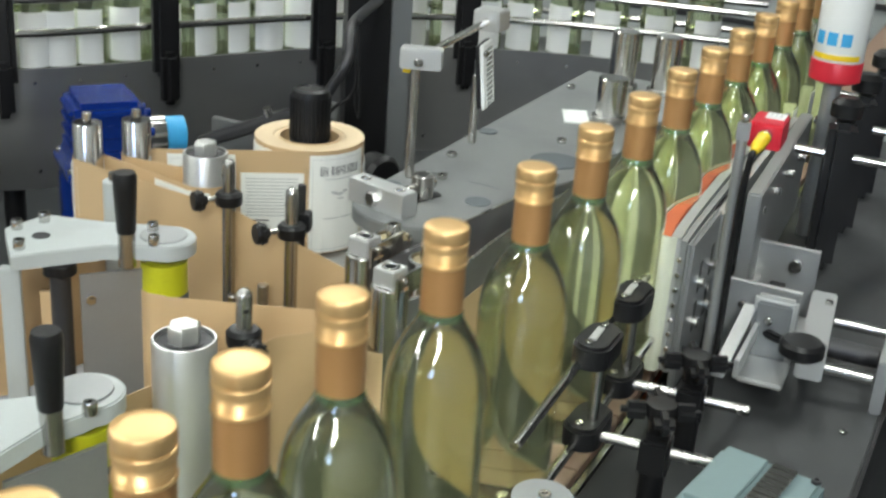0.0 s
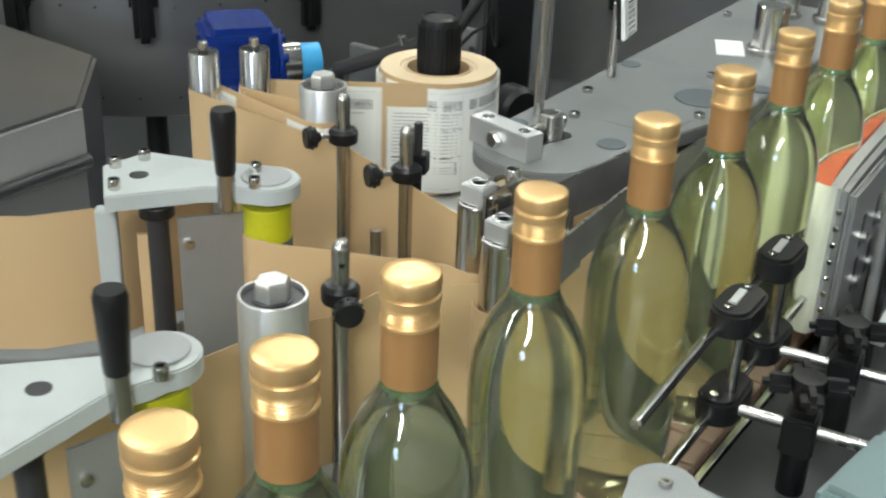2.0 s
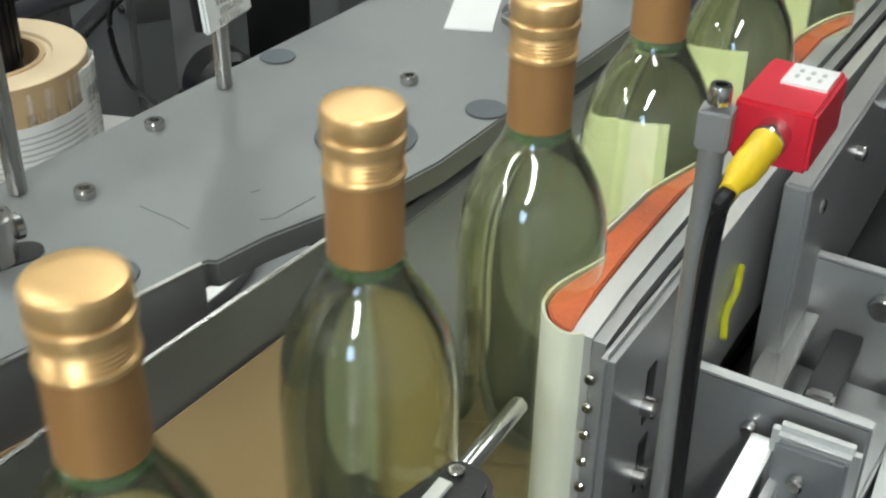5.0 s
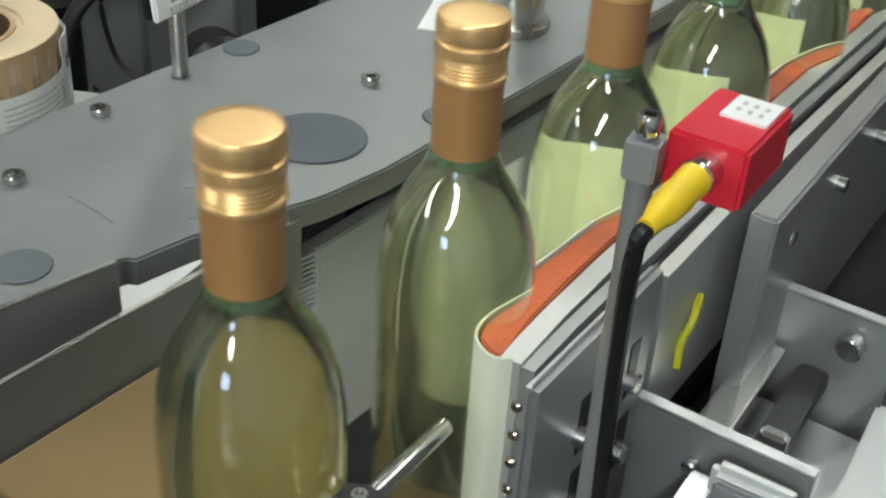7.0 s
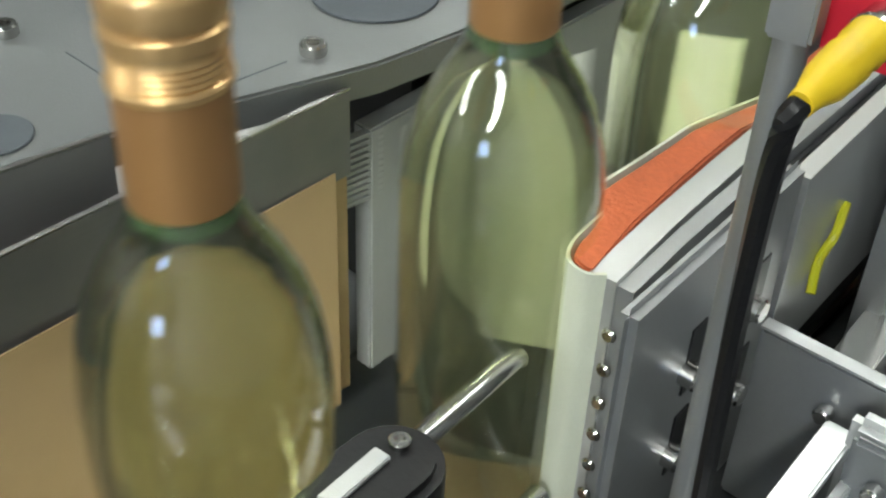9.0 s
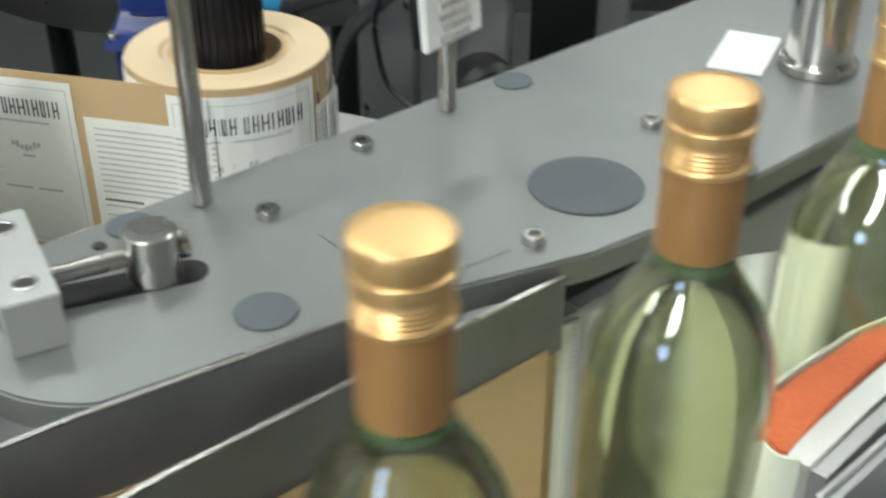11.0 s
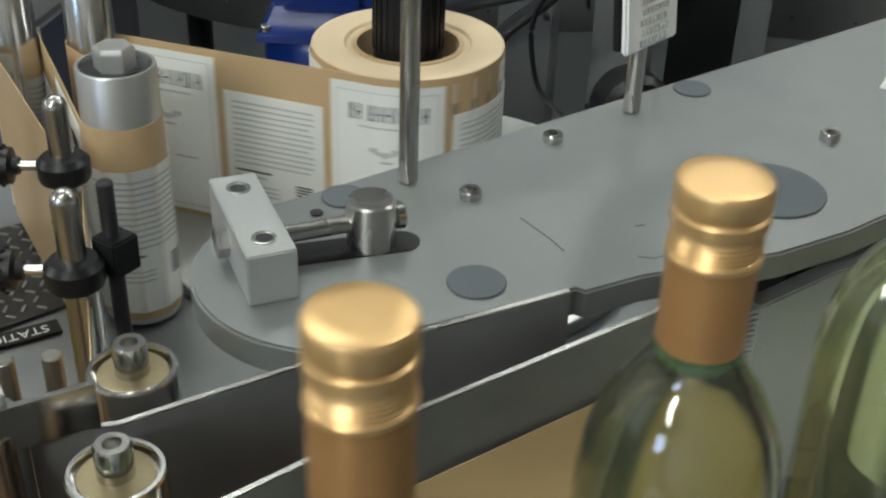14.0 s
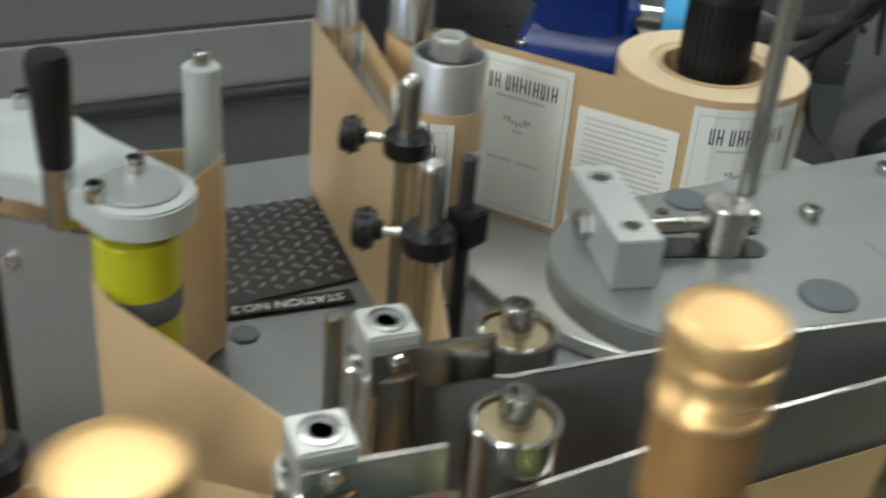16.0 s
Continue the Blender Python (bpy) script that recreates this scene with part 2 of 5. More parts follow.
def sweep(bm, pts, r, seg=8):
    """A round cable through pts."""
    pts = [Vector(p) for p in pts]
    rings = []
    for k, p in enumerate(pts):
        d = (pts[min(len(pts) - 1, k + 1)] - pts[max(0, k - 1)]).normalized()
        q = d.to_track_quat("Z", "Y")
        rings.append([bm.verts.new(p + q @ Vector((r * math.cos(2 * math.pi * j / seg), r * math.sin(2 * math.pi * j / seg), 0))) for j in range(seg)])
    for a, b in zip(rings, rings[1:]):
        for j in range(seg):
            bm.faces.new((a[j], a[(j + 1) % seg], b[(j + 1) % seg], b[j]))
    bm.faces.new(rings[0][::-1])
    bm.faces.new(rings[-1])
    return bm


def curve_pts(ctrl, n=8):
    """A smooth line through the control points."""
    c = [Vector(p) for p in ctrl]
    c = [c[0] * 2 - c[1]] + c + [c[-1] * 2 - c[-2]]
    out = []
    for k in range(1, len(c) - 2):
        for j in range(n):
            t = j / n
            a, b, d, e = c[k - 1], c[k], c[k + 1], c[k + 2]
            out.append(0.5 * ((2 * b) + (d - a) * t + (2 * a - 5 * b + 4 * d - e) * t * t + (3 * b - a - 3 * d + e) * t ** 3))
    out.append(c[-2])
    return out


def mesh_of(name, bm, material, smooth=True):
    me = bpy.data.meshes.new(name)
    bm.normal_update()
    bm.to_mesh(me)
    bm.free()
    me.materials.append(material)
    if smooth:
        me.polygons.foreach_set("use_smooth", [True] * len(me.polygons))
        me.set_sharp_from_angle(angle=radians(35))
    return me


def part(name, bm, material, parent=None, label=""):
    ob = new(name, mesh_of(name, bm, material))
    if parent is not None:
        ob.parent = parent
    if label:
        ob["label"] = label
    return ob


def thing(name, label, category, group="", at=(0, 0, 0), rz=0.0):
    ob = new(name)
    ob.empty_display_size = 0.02
    ob.matrix_basis = pose(*at, 0, 0, rz)
    return tagged(ob, label, category, group)


def setting(name, bm, material, label, category):
    return tagged(part(name, bm, material), label, category, kind="structure")


def hexbolt(bm, x, y, z, r=0.005, h=0.004, hollow=True):
    """A socket-head screw standing on z."""
    if hollow:
        lathe(bm, [(r * 0.95, z), (r, z + h * 0.1), (r, z + h * 0.85), (r * 0.88, z + h), (r * 0.52, z + h), (r * 0.5, z + h * 0.4), (0, z + h * 0.4)], (x, y, 0), 14)
    else:
        lathe(bm, [(r, z), (r, z + h * 0.8), (r * 0.85, z + h), (0, z + h)], (x, y, 0), 6)
    return bm


# ---- room ----
X0, X1, Y0, Y1, ZC = -5.2, 3.4, -6.6, 6.4, 3.4
setting("floor", box(bm_new(), ((X0 + X1) / 2, (Y0 + Y1) / 2, -0.05), (X1 - X0 + 0.4, Y1 - Y0 + 0.4, 0.1)), M_FLOOR, "dark grey coated factory floor with scuffs", "floor")
setting("ceiling", box(bm_new(), ((X0 + X1) / 2, (Y0 + Y1) / 2, ZC + 0.05), (X1 - X0 + 0.4, Y1 - Y0 + 0.4, 0.1)), M_CEIL, "pale plain ceiling over the line", "ceiling")
setting("wall_west", box(bm_new(), (X0 - 0.06, (Y0 + Y1) / 2, ZC / 2), (0.12, Y1 - Y0, ZC)), M_WALL, "pale plain hall wall", "wall")
setting("wall_east", box(bm_new(), (X1 + 0.06, (Y0 + Y1) / 2, ZC / 2), (0.12, Y1 - Y0, ZC)), M_WALL, "pale plain hall wall", "wall")
setting("wall_north", box(bm_new(), ((X0 + X1) / 2, Y1 + 0.06, ZC / 2), (X1 - X0 + 0.24, 0.12, ZC)), M_WALL, "pale plain hall wall", "wall")
setting("wall_south", box(bm_new(), ((X0 + X1) / 2, Y0 - 0.06, ZC / 2), (X1 - X0 + 0.24, 0.12, ZC)), M_WALL, "pale plain hall wall", "wall")


def ceiling_light(x, y, length, rz, watts):
    t = thing("ceiling_light", "long white fluorescent ceiling light, switched on", "ceiling light", "ceiling lights", (x, y, ZC), rz)
    part("housing", box(bm_new(), (0, 0, -0.03), (0.46, length, 0.06), bev=0.005), M_WHITEPAINT, t)
    for dx in (-0.14, 0.0, 0.14):
        part("tube", rod(bm_new(), (dx, -length / 2 + 0.03, -0.085), (dx, length / 2 - 0.03, -0.085), 0.014), M_TUBE, t, "lit white tube")
    lamp = bpy.data.lights.new("ceiling_lamp", "AREA")
    lamp.shape, lamp.size, lamp.size_y, lamp.energy = "RECTANGLE", 0.42, length, watts
    lamp.color = (0.955, 1.0, 0.945)
    lo = new("ceiling_lamp", lamp)
    lo.matrix_basis = pose(x, y, ZC - 0.11, 0, 0, rz)


for lx, ly, length, watts in ((-1.8, 0.3, 1.5, 15), (0.30, -0.8, 1.5, 8), (1.55, -4.0, 3.2, 240), (-3.4, -4.6, 3.0, 170), (-0.5, 1.9, 1.5, 7), (-2.1, 2.8, 1.5, 16), (0.8, 2.8, 1.5, 8)):
    ceiling_light(lx, ly, length, 0, watts)


def hall_window():
    """A high window in the south wall, with cool daylight behind it."""
    t = setting("window_1", box(bm_new(), (1.55, Y0 + 0.02, 2.45), (1.30, 0.05, 0.95), bev=0.004), M_WHITEPAINT, "high hall window with cool daylight behind it", "window")
    for k in range(2):
        part("pane", box(bm_new(), (1.24 + 0.62 * k, Y0 + 0.048, 2.45), (0.56, 0.012, 0.85)), M_DAYLIGHT, t, "bright bluish pane")


hall_window()

# ---- labeller: bed, cover plate ----
def build_bed():
    bed = setting("machine_bed", prism(bm_new(), [(-0.62, -0.75), (-0.085, -0.75), (-0.085, 0.95), (-0.205, 0.95), (-0.215, 0.56), (-0.62, 0.50)], 0.40, BED, 0.002), M_BED, "brushed steel machine bed of the labeller", "machine bed")
    for x, y, r in ((-0.398, 0.119, 0.009),):
        part("hole_plug", cyl(bm_new(), x, y, BED, BED + 0.002, r), M_RUBBER, bed)
    # two thin pegs beside the guide post
    for x, y, z in ((-0.287, 0.132, 1.015), (-0.265, 0.149, 1.025)):
        part("peg", cyl(bm_new(), x, y, BED, z, 0.0050), M_TURNED, bed)
    return bed


bed = build_bed()


def build_plate():
    out = [(-0.217, 0.86), (-0.217, 0.262)] + arc(-0.157, 0.243, 0.061, 165, 326, 24)[1:] + [(-0.097, 0.265), (-0.088, 0.316), (-0.084, 0.318), (-0.080, 0.345), (-0.060, 0.41), (-0.055, 0.45), (-0.055, 0.86)]
    t = setting("cover_plate", prism(bm_new(), out, PLATE - 0.013, PLATE, 0.0012), M_PLATE, "matte grey steel cover plate with rounded nose and scratches", "cover plate")
    for x, y in ((-0.197, 0.395), (-0.173, 0.325), (-0.121, 0.517), (-0.082, 0.397), (-0.13, 0.69), (-0.2, 0.75)):
        part("cap_screw", hexbolt(bm_new(), x, y, PLATE, 0.0052, 0.0048), M_STEEL, t, "bright socket-head screw")
    for x, y, r in ((-0.114, 0.284, 0.0125), (-0.205, 0.276, 0.0105), (-0.204, 0.502, 0.0105), (-0.101, 0.449, 0.0265), (-0.067, 0.512, 0.0115)):
        part("hole_plug", cyl(bm_new(), x, y, PLATE, PLATE + 0.0012, r, 36, 0.0004), M_RUBBER, t, "dark grey rubber plug")
    part("hole_plug", cyl(bm_new(), -0.199, 0.258, PLATE, PLATE + 0.001, 0.003), M_DARK, t)
    # the dark oval slot round the clamp's pin
    slot = arc(-0.158, 0.276, 0.0085, -30, 150, 8) + arc(-0.175, 0.228, 0.0085, 150, 330, 8)
    part("slot", prism(bm_new(), slot, PLATE, PLATE + 0.0006), M_BLACK, t, "dark oval slot in the plate")
    # scratches
    for a, b in (((-0.146, 0.333), (-0.124, 0.3325)), ((-0.124, 0.3325), (-0.113, 0.331)), ((-0.092, 0.355), (-0.087, 0.360)), ((-0.087, 0.360), (-0.0845, 0.386)), ((-0.112, 0.372), (-0.110, 0.376))):
        part("scratch", rod(bm_new(), (*a, PLATE - 0.0001), (*b, PLATE - 0.0001), 0.0004, 6), M_RUBBER, t)
    # black box added for the shade in the gap under the plate; then supports
    part("gap_shade_box", box(bm_new(), (-0.115, 0.66, 1.009), (0.05, 0.40, 0.152)), M_BLACK, t)
    for x, y in ((-0.15, 0.24), (-0.14, 0.6)):
        part("support", cyl(bm_new(), x, y, BED, PLATE - 0.013, 0.022), M_ALUDARK, t)
    return t


build_plate()


def build_clamp():
    t = thing("clamp_block", "bright aluminium clamp block with two bolt holes, screwed to the plate", "clamp", at=(-0.180, 0.216, PLATE), rz=-14)
    b = part("block", box(bm_new(), (0, 0, 0.0115), (0.068, 0.0205, 0.023), bev=0.0006), M_ALU, t)
    for dx in (-0.0215, 0.0215):
        part("bolt_hole", lathe(bm_new(), [(0.0034, 0.0220), (0.0034, 0.0231), (0, 0.0231)], (dx, 0, 0), 20), M_DARK, b, "dark bolt hole")
        part("bolt_rim", lathe(bm_new(), [(0.0054, 0.0228), (0.0052, 0.0235), (0.0044, 0.0237), (0.0036, 0.0235), (0.0034, 0.0228)], (dx, 0, 0), 24, None, True), M_TURNED, b, "worn bright bolt rim")
    part("side_bolt", lathe(bm_new(), [(0.0072, 0), (0.0072, 0.0045), (0.0064, 0.0052), (0, 0.0052)], seg=6, m=pose(-0.002, -0.0103, 0.011, 90, 0, 0)), M_TURNED, t, "hexagon bolt head")
    part("pull_rod", rod(bm_new(), (0.004, 0.010, 0.012), (0.004, 0.062, 0.012), 0.0038), M_TURNED, t)
    part("pin", cyl(bm_new(), 0.004, 0.051, 0, 0.0225, 0.0108, 28), M_TURNED, t, "turned steel pin")
    part("rod_nut", rod(bm_new(), (0.004, 0.061, 0.012), (0.004, 0.066, 0.012), 0.006), M_STEEL, t)


build_clamp()

# ---- label web: roll, rollers, liner ----
WZ0, WZ1 = 0.940, 1.069


def build_roll():
    t = thing("label_roll", "wound roll of white labels on tan liner paper", "label roll", at=(-0.408, 0.451, BED))
    h = 1.069 - BED
    part("winding", lathe(bm_new(), [(0.036, 0.012), (0.0635, 0.012), (0.0635, h), (0.0425, h), (0.041, h - 0.002), (0.036, h - 0.002)], seg=64, hollow=True), M_LINEREDGE, t, "tan paper winding")
    part("outer_wrap", lathe(bm_new(), [(0.0632, 0.012), (0.0640, 0.012), (0.0640, h - 0.0004), (0.0632, h - 0.0004)], seg=72, hollow=True), M_LINER, t, "tan glossy outer turn of liner")
    part("core", lathe(bm_new(), [(0.0345, 0.010), (0.0355, h - 0.006), (0.0375, h - 0.003), (0.0375, h - 0.001), (0.034, h - 0.001), (0.033, 0.012)], seg=48, hollow=True), M_LINER, t)
    part("turntable", cyl(bm_new(), 0, 0, 0, 0.010, 0.175, 96), M_SATIN, t, "round pale metal turntable")
    hub = part("hub", lathe(bm_new(), [(0.023, 0.0), (0.023, h + 0.045), (0.021, h + 0.054), (0.017, h + 0.056), (0.016, h + 0.054), (0, h + 0.054)], seg=40), M_BLACK, t, "black ribbed plastic hub")
    part("hub_flange", lathe(bm_new(), [(0.0325, h - 0.024), (0.0325, h - 0.020), (0.0225, h - 0.020)], seg=40, hollow=True), M_RUBBER, t, "dark flange inside the core")
    for k in range(28):
        a = 2 * math.pi * k / 28
        part("rib", box(bm_new(), (0.0233 * math.cos(a), 0.0233 * math.sin(a), h + 0.022), (0.0014, 0.0022, 0.05), math.degrees(a)), M_BLACK, hub)
    return t


label_roll = build_roll()


def steel_roller(x, y, r, top, label, bolt=True, lo=BED, stud=0.012, group="web rollers"):
    t = thing("web_roller", label, "roller", group, (x, y, lo))
    h = top - lo
    part("sleeve", lathe(bm_new(), [(r, 0.004), (r, h - 0.001), (r - 0.0006, h), (r - 0.0022, h), (r - 0.0026, h - 0.005), (0, h - 0.005)], seg=40), M_SATIN if bolt else M_STEEL, t, "satin steel sleeve" if bolt else "polished steel sleeve")
    part("bearing", lathe(bm_new(), [(r - 0.0028, h - 0.005), (r - 0.0030, h - 0.0030), (r * 0.62, h - 0.0026), (r * 0.60, h - 0.0036), (stud * 0.9, h - 0.0036)], seg=36), M_DARK, t, "dark sealed bearing")
    if bolt:
        part("hex_bolt", lathe(bm_new(), [(stud, h - 0.004), (stud, h + 0.0075), (stud * 0.98, h + 0.0095), (stud * 0.86, h + 0.011), (0, h + 0.011)], seg=6), M_SATIN, t, "bright hexagon bolt head")
        part("washer", lathe(bm_new(), [(stud * 1.2, h - 0.004), (stud * 1.2, h - 0.002), (0, h - 0.002)], seg=24), M_DARK, t)
    else:
        part("stud", lathe(bm_new(), [(stud, h - 0.004), (stud, h + 0.010), (stud * 0.85, h + 0.011), (stud * 0.5, h + 0.011), (stud * 0.5, h + 0.006), (0, h + 0.006)], seg=20), M_TURNED, t, "hollow steel stud")
    return t


steel_roller(-0.405, 0.249, 0.0228, 1.100, "polished steel web roller with a hexagon bolt on top")
steel_roller(-0.156, -0.105, 0.0228, 1.106, "polished steel web roller with a hexagon bolt on top")
steel_roller(-0.5486, 0.2354, 0.0155, 1.107, "slim polished steel guide roller", False, stud=0.005)
steel_roller(-0.5171, 0.2763, 0.0155, 1.107, "slim polished steel guide roller", False, stud=0.005)


def build_white_roller():
    t = thing("guide_roller", "slim white plastic guide roller with a steel stud", "roller", "web rollers", (-0.391, 0.095, BED))
    part("sleeve", cyl(bm_new(), 0, 0, 0.004, 0.183, 0.0098, 28), M_WHITEPAINT, t)
    part("stud", cyl(bm_new(), 0, 0, 0.183, 0.191, 0.0045), M_TURNED, t)


build_white_roller()


def guide_post(x, y, top, cz, kx, ky, r=0.0062):
    """A round-tipped guide post with a black collar and a thumb knob."""
    t = thing("guide_post", "round-tipped steel guide post with a black collar and knob", "guide post", "guide posts", (x, y, BED))
    h = top - BED
    post = part("post", lathe(bm_new(), [(r, 0), (r, h - r)] + [(r * math.cos(radians(a)), h - r + r * math.sin(radians(a))) for a in (20, 40, 60, 75)] + [(0, h)], seg=24), M_TURNED, t)
    part("cross_hole", rod(bm_new(), (kx * r * 0.72, ky * r * 0.72, h - 0.016), (kx * r * 1.03, ky * r * 1.03, h - 0.016), 0.0022), M_BLACK, post)
    c = part("collar", lathe(bm_new(), [(r + 0.0002, cz - BED - 0.007), (0.0125, cz - BED - 0.007), (0.0133, cz - BED - 0.005), (0.0133, cz - BED + 0.003), (0.0105, cz - BED + 0.006), (r + 0.0002, cz - BED + 0.006)], seg=28), M_BLACK, t, "black plastic collar")
    z = cz - BED
    part("screw", rod(bm_new(), (kx * 0.011, ky * 0.011, z), (kx * 0.026, ky * 0.026, z), 0.0027), M_STEEL, c)
    m = Matrix.Translation((kx * 0.022, ky * 0.022, z)) @ Vector((kx, ky, 0)).to_track_quat("Z", "Y").to_matrix().to_4x4()
    kb = bm_new()
    lathe(kb, [(0.0045, 0), (0.005, 0.003), (0.0095, 0.004), (0.0098, 0.012), (0.0085, 0.0138), (0, 0.0138)], seg=20, m=m)
    for k in range(12):
        a = 2 * math.pi * k / 12
        box(kb, (m @ Vector((0.0096 * math.cos(a), 0.0096 * math.sin(a), 0.008))), (0.0022, 0.0022, 0.0022), bev=0.0004)
    part("thumb_knob", kb, M_BLACK, t, "ribbed black thumb knob")


guide_post(-0.333, 0.1895, 1.123, 1.084, -0.55, -0.83)
guide_post(-0.241, 0.159, 1.123, 1.082, -0.55, -0.83)
guide_post(-0.145, -0.050, 1.126, 1.088, 0.75, -0.66)


def gap_sensor():
    t = thing("gap_sensor", "small black label gap sensor on a thin dark rod", "sensor", at=(-0.243, 0.178, BED))
    part("rod", cyl(bm_new(), 0, 0, 0, 0.188, 0.0038), M_DARK, t)
    part("block", box(bm_new(), (0.001, 0.001, 0.152), (0.015, 0.015, 0.018), 20, 0.001), M_BLACK, t)
    part("screw", rod(bm_new(), (0.004, -0.011, 0.150), (0.004, -0.007, 0.150), 0.003), M_STEEL, t)


gap_sensor()


ROLL, ROLL_R = Vector((-0.408, 0.451)), 0.0640


def thread(circles, tail):
    """The web's line round the circles (x, y, radius, +1 turning left or -1 turning right), leaving the first and ending along tail."""
    def link(a, b):
        (xa, ya, ra, sa), (xb, yb, rb, sb) = a, b
        d = Vector((xb - xa, yb - ya))
        th = math.atan2(d.y, d.x) - math.asin((sb * rb - sa * ra) / d.length)
        n = Vector((-math.sin(th), math.cos(th)))
        return Vector((xa, ya)) - n * sa * ra, Vector((xb, yb)) - n * sb * rb
    links = [link(a, b) for a, b in zip(circles, circles[1:])]
    pts = [links[0][0]]
    for k in range(1, len(circles)):
        x, y, r, sgn = circles[k]
        c = Vector((x, y))
        a0 = links[k - 1][1] - c
        a0 = math.atan2(a0.y, a0.x)
        out = (links[k][0] if k < len(links) else Vector(tail[0])) - c
        a1 = math.atan2(out.y, out.x)
        while (a1 - a0) * sgn < 0:
            a1 += sgn * 2 * math.pi
        n = max(1, int(abs(a1 - a0) / 0.2))
        pts += [c + r * Vector((math.cos(a0 + (a1 - a0) * j / n), math.sin(a0 + (a1 - a0) * j / n))) for j in range(n + 1)]
    return pts + [Vector(q) for q in tail]


# roll, rear guide roller, big roller, left guide roller, guide post, bearing pulley, then between the peel plates to the tip
WEB = thread([(ROLL.x, ROLL.y, ROLL_R, -1), (-0.5171, 0.2763, 0.0163, 1), (-0.405, 0.249, 0.0234, -1), (-0.5486, 0.2354, 0.0163, 1), (-0.333, 0.1895, 0.0070, -1), (-0.126, 0.139, 0.0172, 1)],
             [(-0.1080, 0.142), (-0.0965, 0.197), (-0.0780, 0.306), (-0.0655, 0.397)])
WEB_S = [0.0]
for a, b in zip(WEB, WEB[1:]):
    WEB_S.append(WEB_S[-1] + (b - a).length)
WEB_END = WEB_S[-1]


def web_at(s, off=0.0009):
    """The place and heading, in degrees, s metres along the web from where it leaves the roll; below zero it is wound on the roll."""
    if s < 0:
        a = math.atan2(WEB[0].y - ROLL.y, WEB[0].x - ROLL.x) - s / ROLL_R
        r = ROLL_R + off - 0.0015 * min(1.0, max(0.0, (-s - 0.34) / 0.05)) - 0.0004 * max(0.0, -s - 0.39)
        return ROLL.x + r * math.cos(a), ROLL.y + r * math.sin(a), math.degrees(a) - 90
    k = 0
    while k < len(WEB) - 2 and WEB_S[k + 1] < s:
        k += 1
    a, b = WEB[k], WEB[k + 1]
    d = (b - a).normalized()
    p = a + d * (s - WEB_S[k])
    return p.x - d.y * off, p.y + d.x * off, math.degrees(math.atan2(d.y, d.x))


FRONT, BACK, GAP, STRIPS = 0.074, 0.0705, 0.006, 5
PITCH = FRONT + BACK + 2 * GAP


def label_print(front):
    """The print of a label as plain bars (from its leading edge, from its foot, dark or grey)."""
    if front:
        rows = [(0.004, 0.0044, 0.004, 0.095, 1), (0.0756, 0.076, 0.004, 0.095, 1), (0.004, 0.076, 0.0946, 0.095, 1), (0.004, 0.076, 0.004, 0.0044, 1)]
        u = 0.0135
        for w in (0.0030, 0.0042, 0.0, 0.0034, 0.0042, 0.0052, 0.0018, 0.0042, 0.0032, 0.0018, 0.0042):
            if w:
                rows += [(u, u + 0.0011, 0.0755, 0.0865, 0)]
                if w > 0.002:
                    rows += [(u + w - 0.0010, u + w, 0.0755, 0.0865, 0), (u, u + w, 0.0800 if w > 0.004 else 0.0755, 0.0812 if w > 0.004 else 0.0766, 0)]
            u += w + 0.0019 if w else 0.0030
        rows += [(0.020, 0.060, 0.0705, 0.0716, 1)]
        for k in range(7):
            rows += [(0.0285 + 0.0032 * k, 0.0310 + 0.0032 * k, 0.0500 + 0.0012 * abs(k - 3), 0.0530 + 0.0016 * (k % 2) + 0.0012 * abs(k - 3), 1)]
        return rows + [(0.036, 0.045, 0.0462, 0.0476, 1), (0.018, 0.038, 0.0230, 0.0242, 1), (0.043, 0.061, 0.0230, 0.0242, 1)]
    rows = [(0.006, 0.068 - 0.004 * (k % 4 == 3), 0.0735 - 0.0040 * k, 0.0747 - 0.0040 * k, 1) for k in range(12)]
    rows += [(0.006, 0.034, 0.0235, 0.0250, 0), (0.006, 0.030, 0.0195, 0.0207, 1)]
    return rows + [(0.053, 0.066, 0.0050 + 0.0022 * k, 0.0062 + 0.0022 * k, 0) for k in range(7)] + [(0.006, 0.040, 0.0060 + 0.0034 * k, 0.0070 + 0.0034 * k, 1) for k in range(3)]


def label_strip(front, i):
    """One upright strip of a label, counted from its leading edge, with its share of the print."""
    width, height, lift, wide = (FRONT, 0.118, 0.018, 0.925) if front else (BACK, 0.097, 0.016, 0.94)
    w = width / STRIPS
    mid = (i + 0.5) * w
    bm = bm_new()
    box(bm, (0, 0, height / 2), (w + 0.0002, 0.0004, height))
    for u0, u1, z0, z1, grey in label_print(front):
        u0, u1 = max(u0 * wide, i * w), min(u1 * wide, (i + 1) * w)
        z0, z1 = (z0 + lift if z0 > 0.0045 else z0), (z1 + lift if z1 > 0.0045 else z1)
        if u1 > u0:
            have = len(bm.faces)
            box(bm, (mid - (u0 + u1) / 2, 0.00028, (z0 + z1) / 2), (u1 - u0, 0.0003, z1 - z0))
            bm.faces.ensure_lookup_table()
            for f in bm.faces[have:]:
                f.material_index = 1 + grey
    me = mesh_of("strip", bm, M_LABELPAPER, False)
    me.materials.append(M_INK)
    me.materials.append(M_INKGREY)
    return me


LABEL_FOOT = 0.946


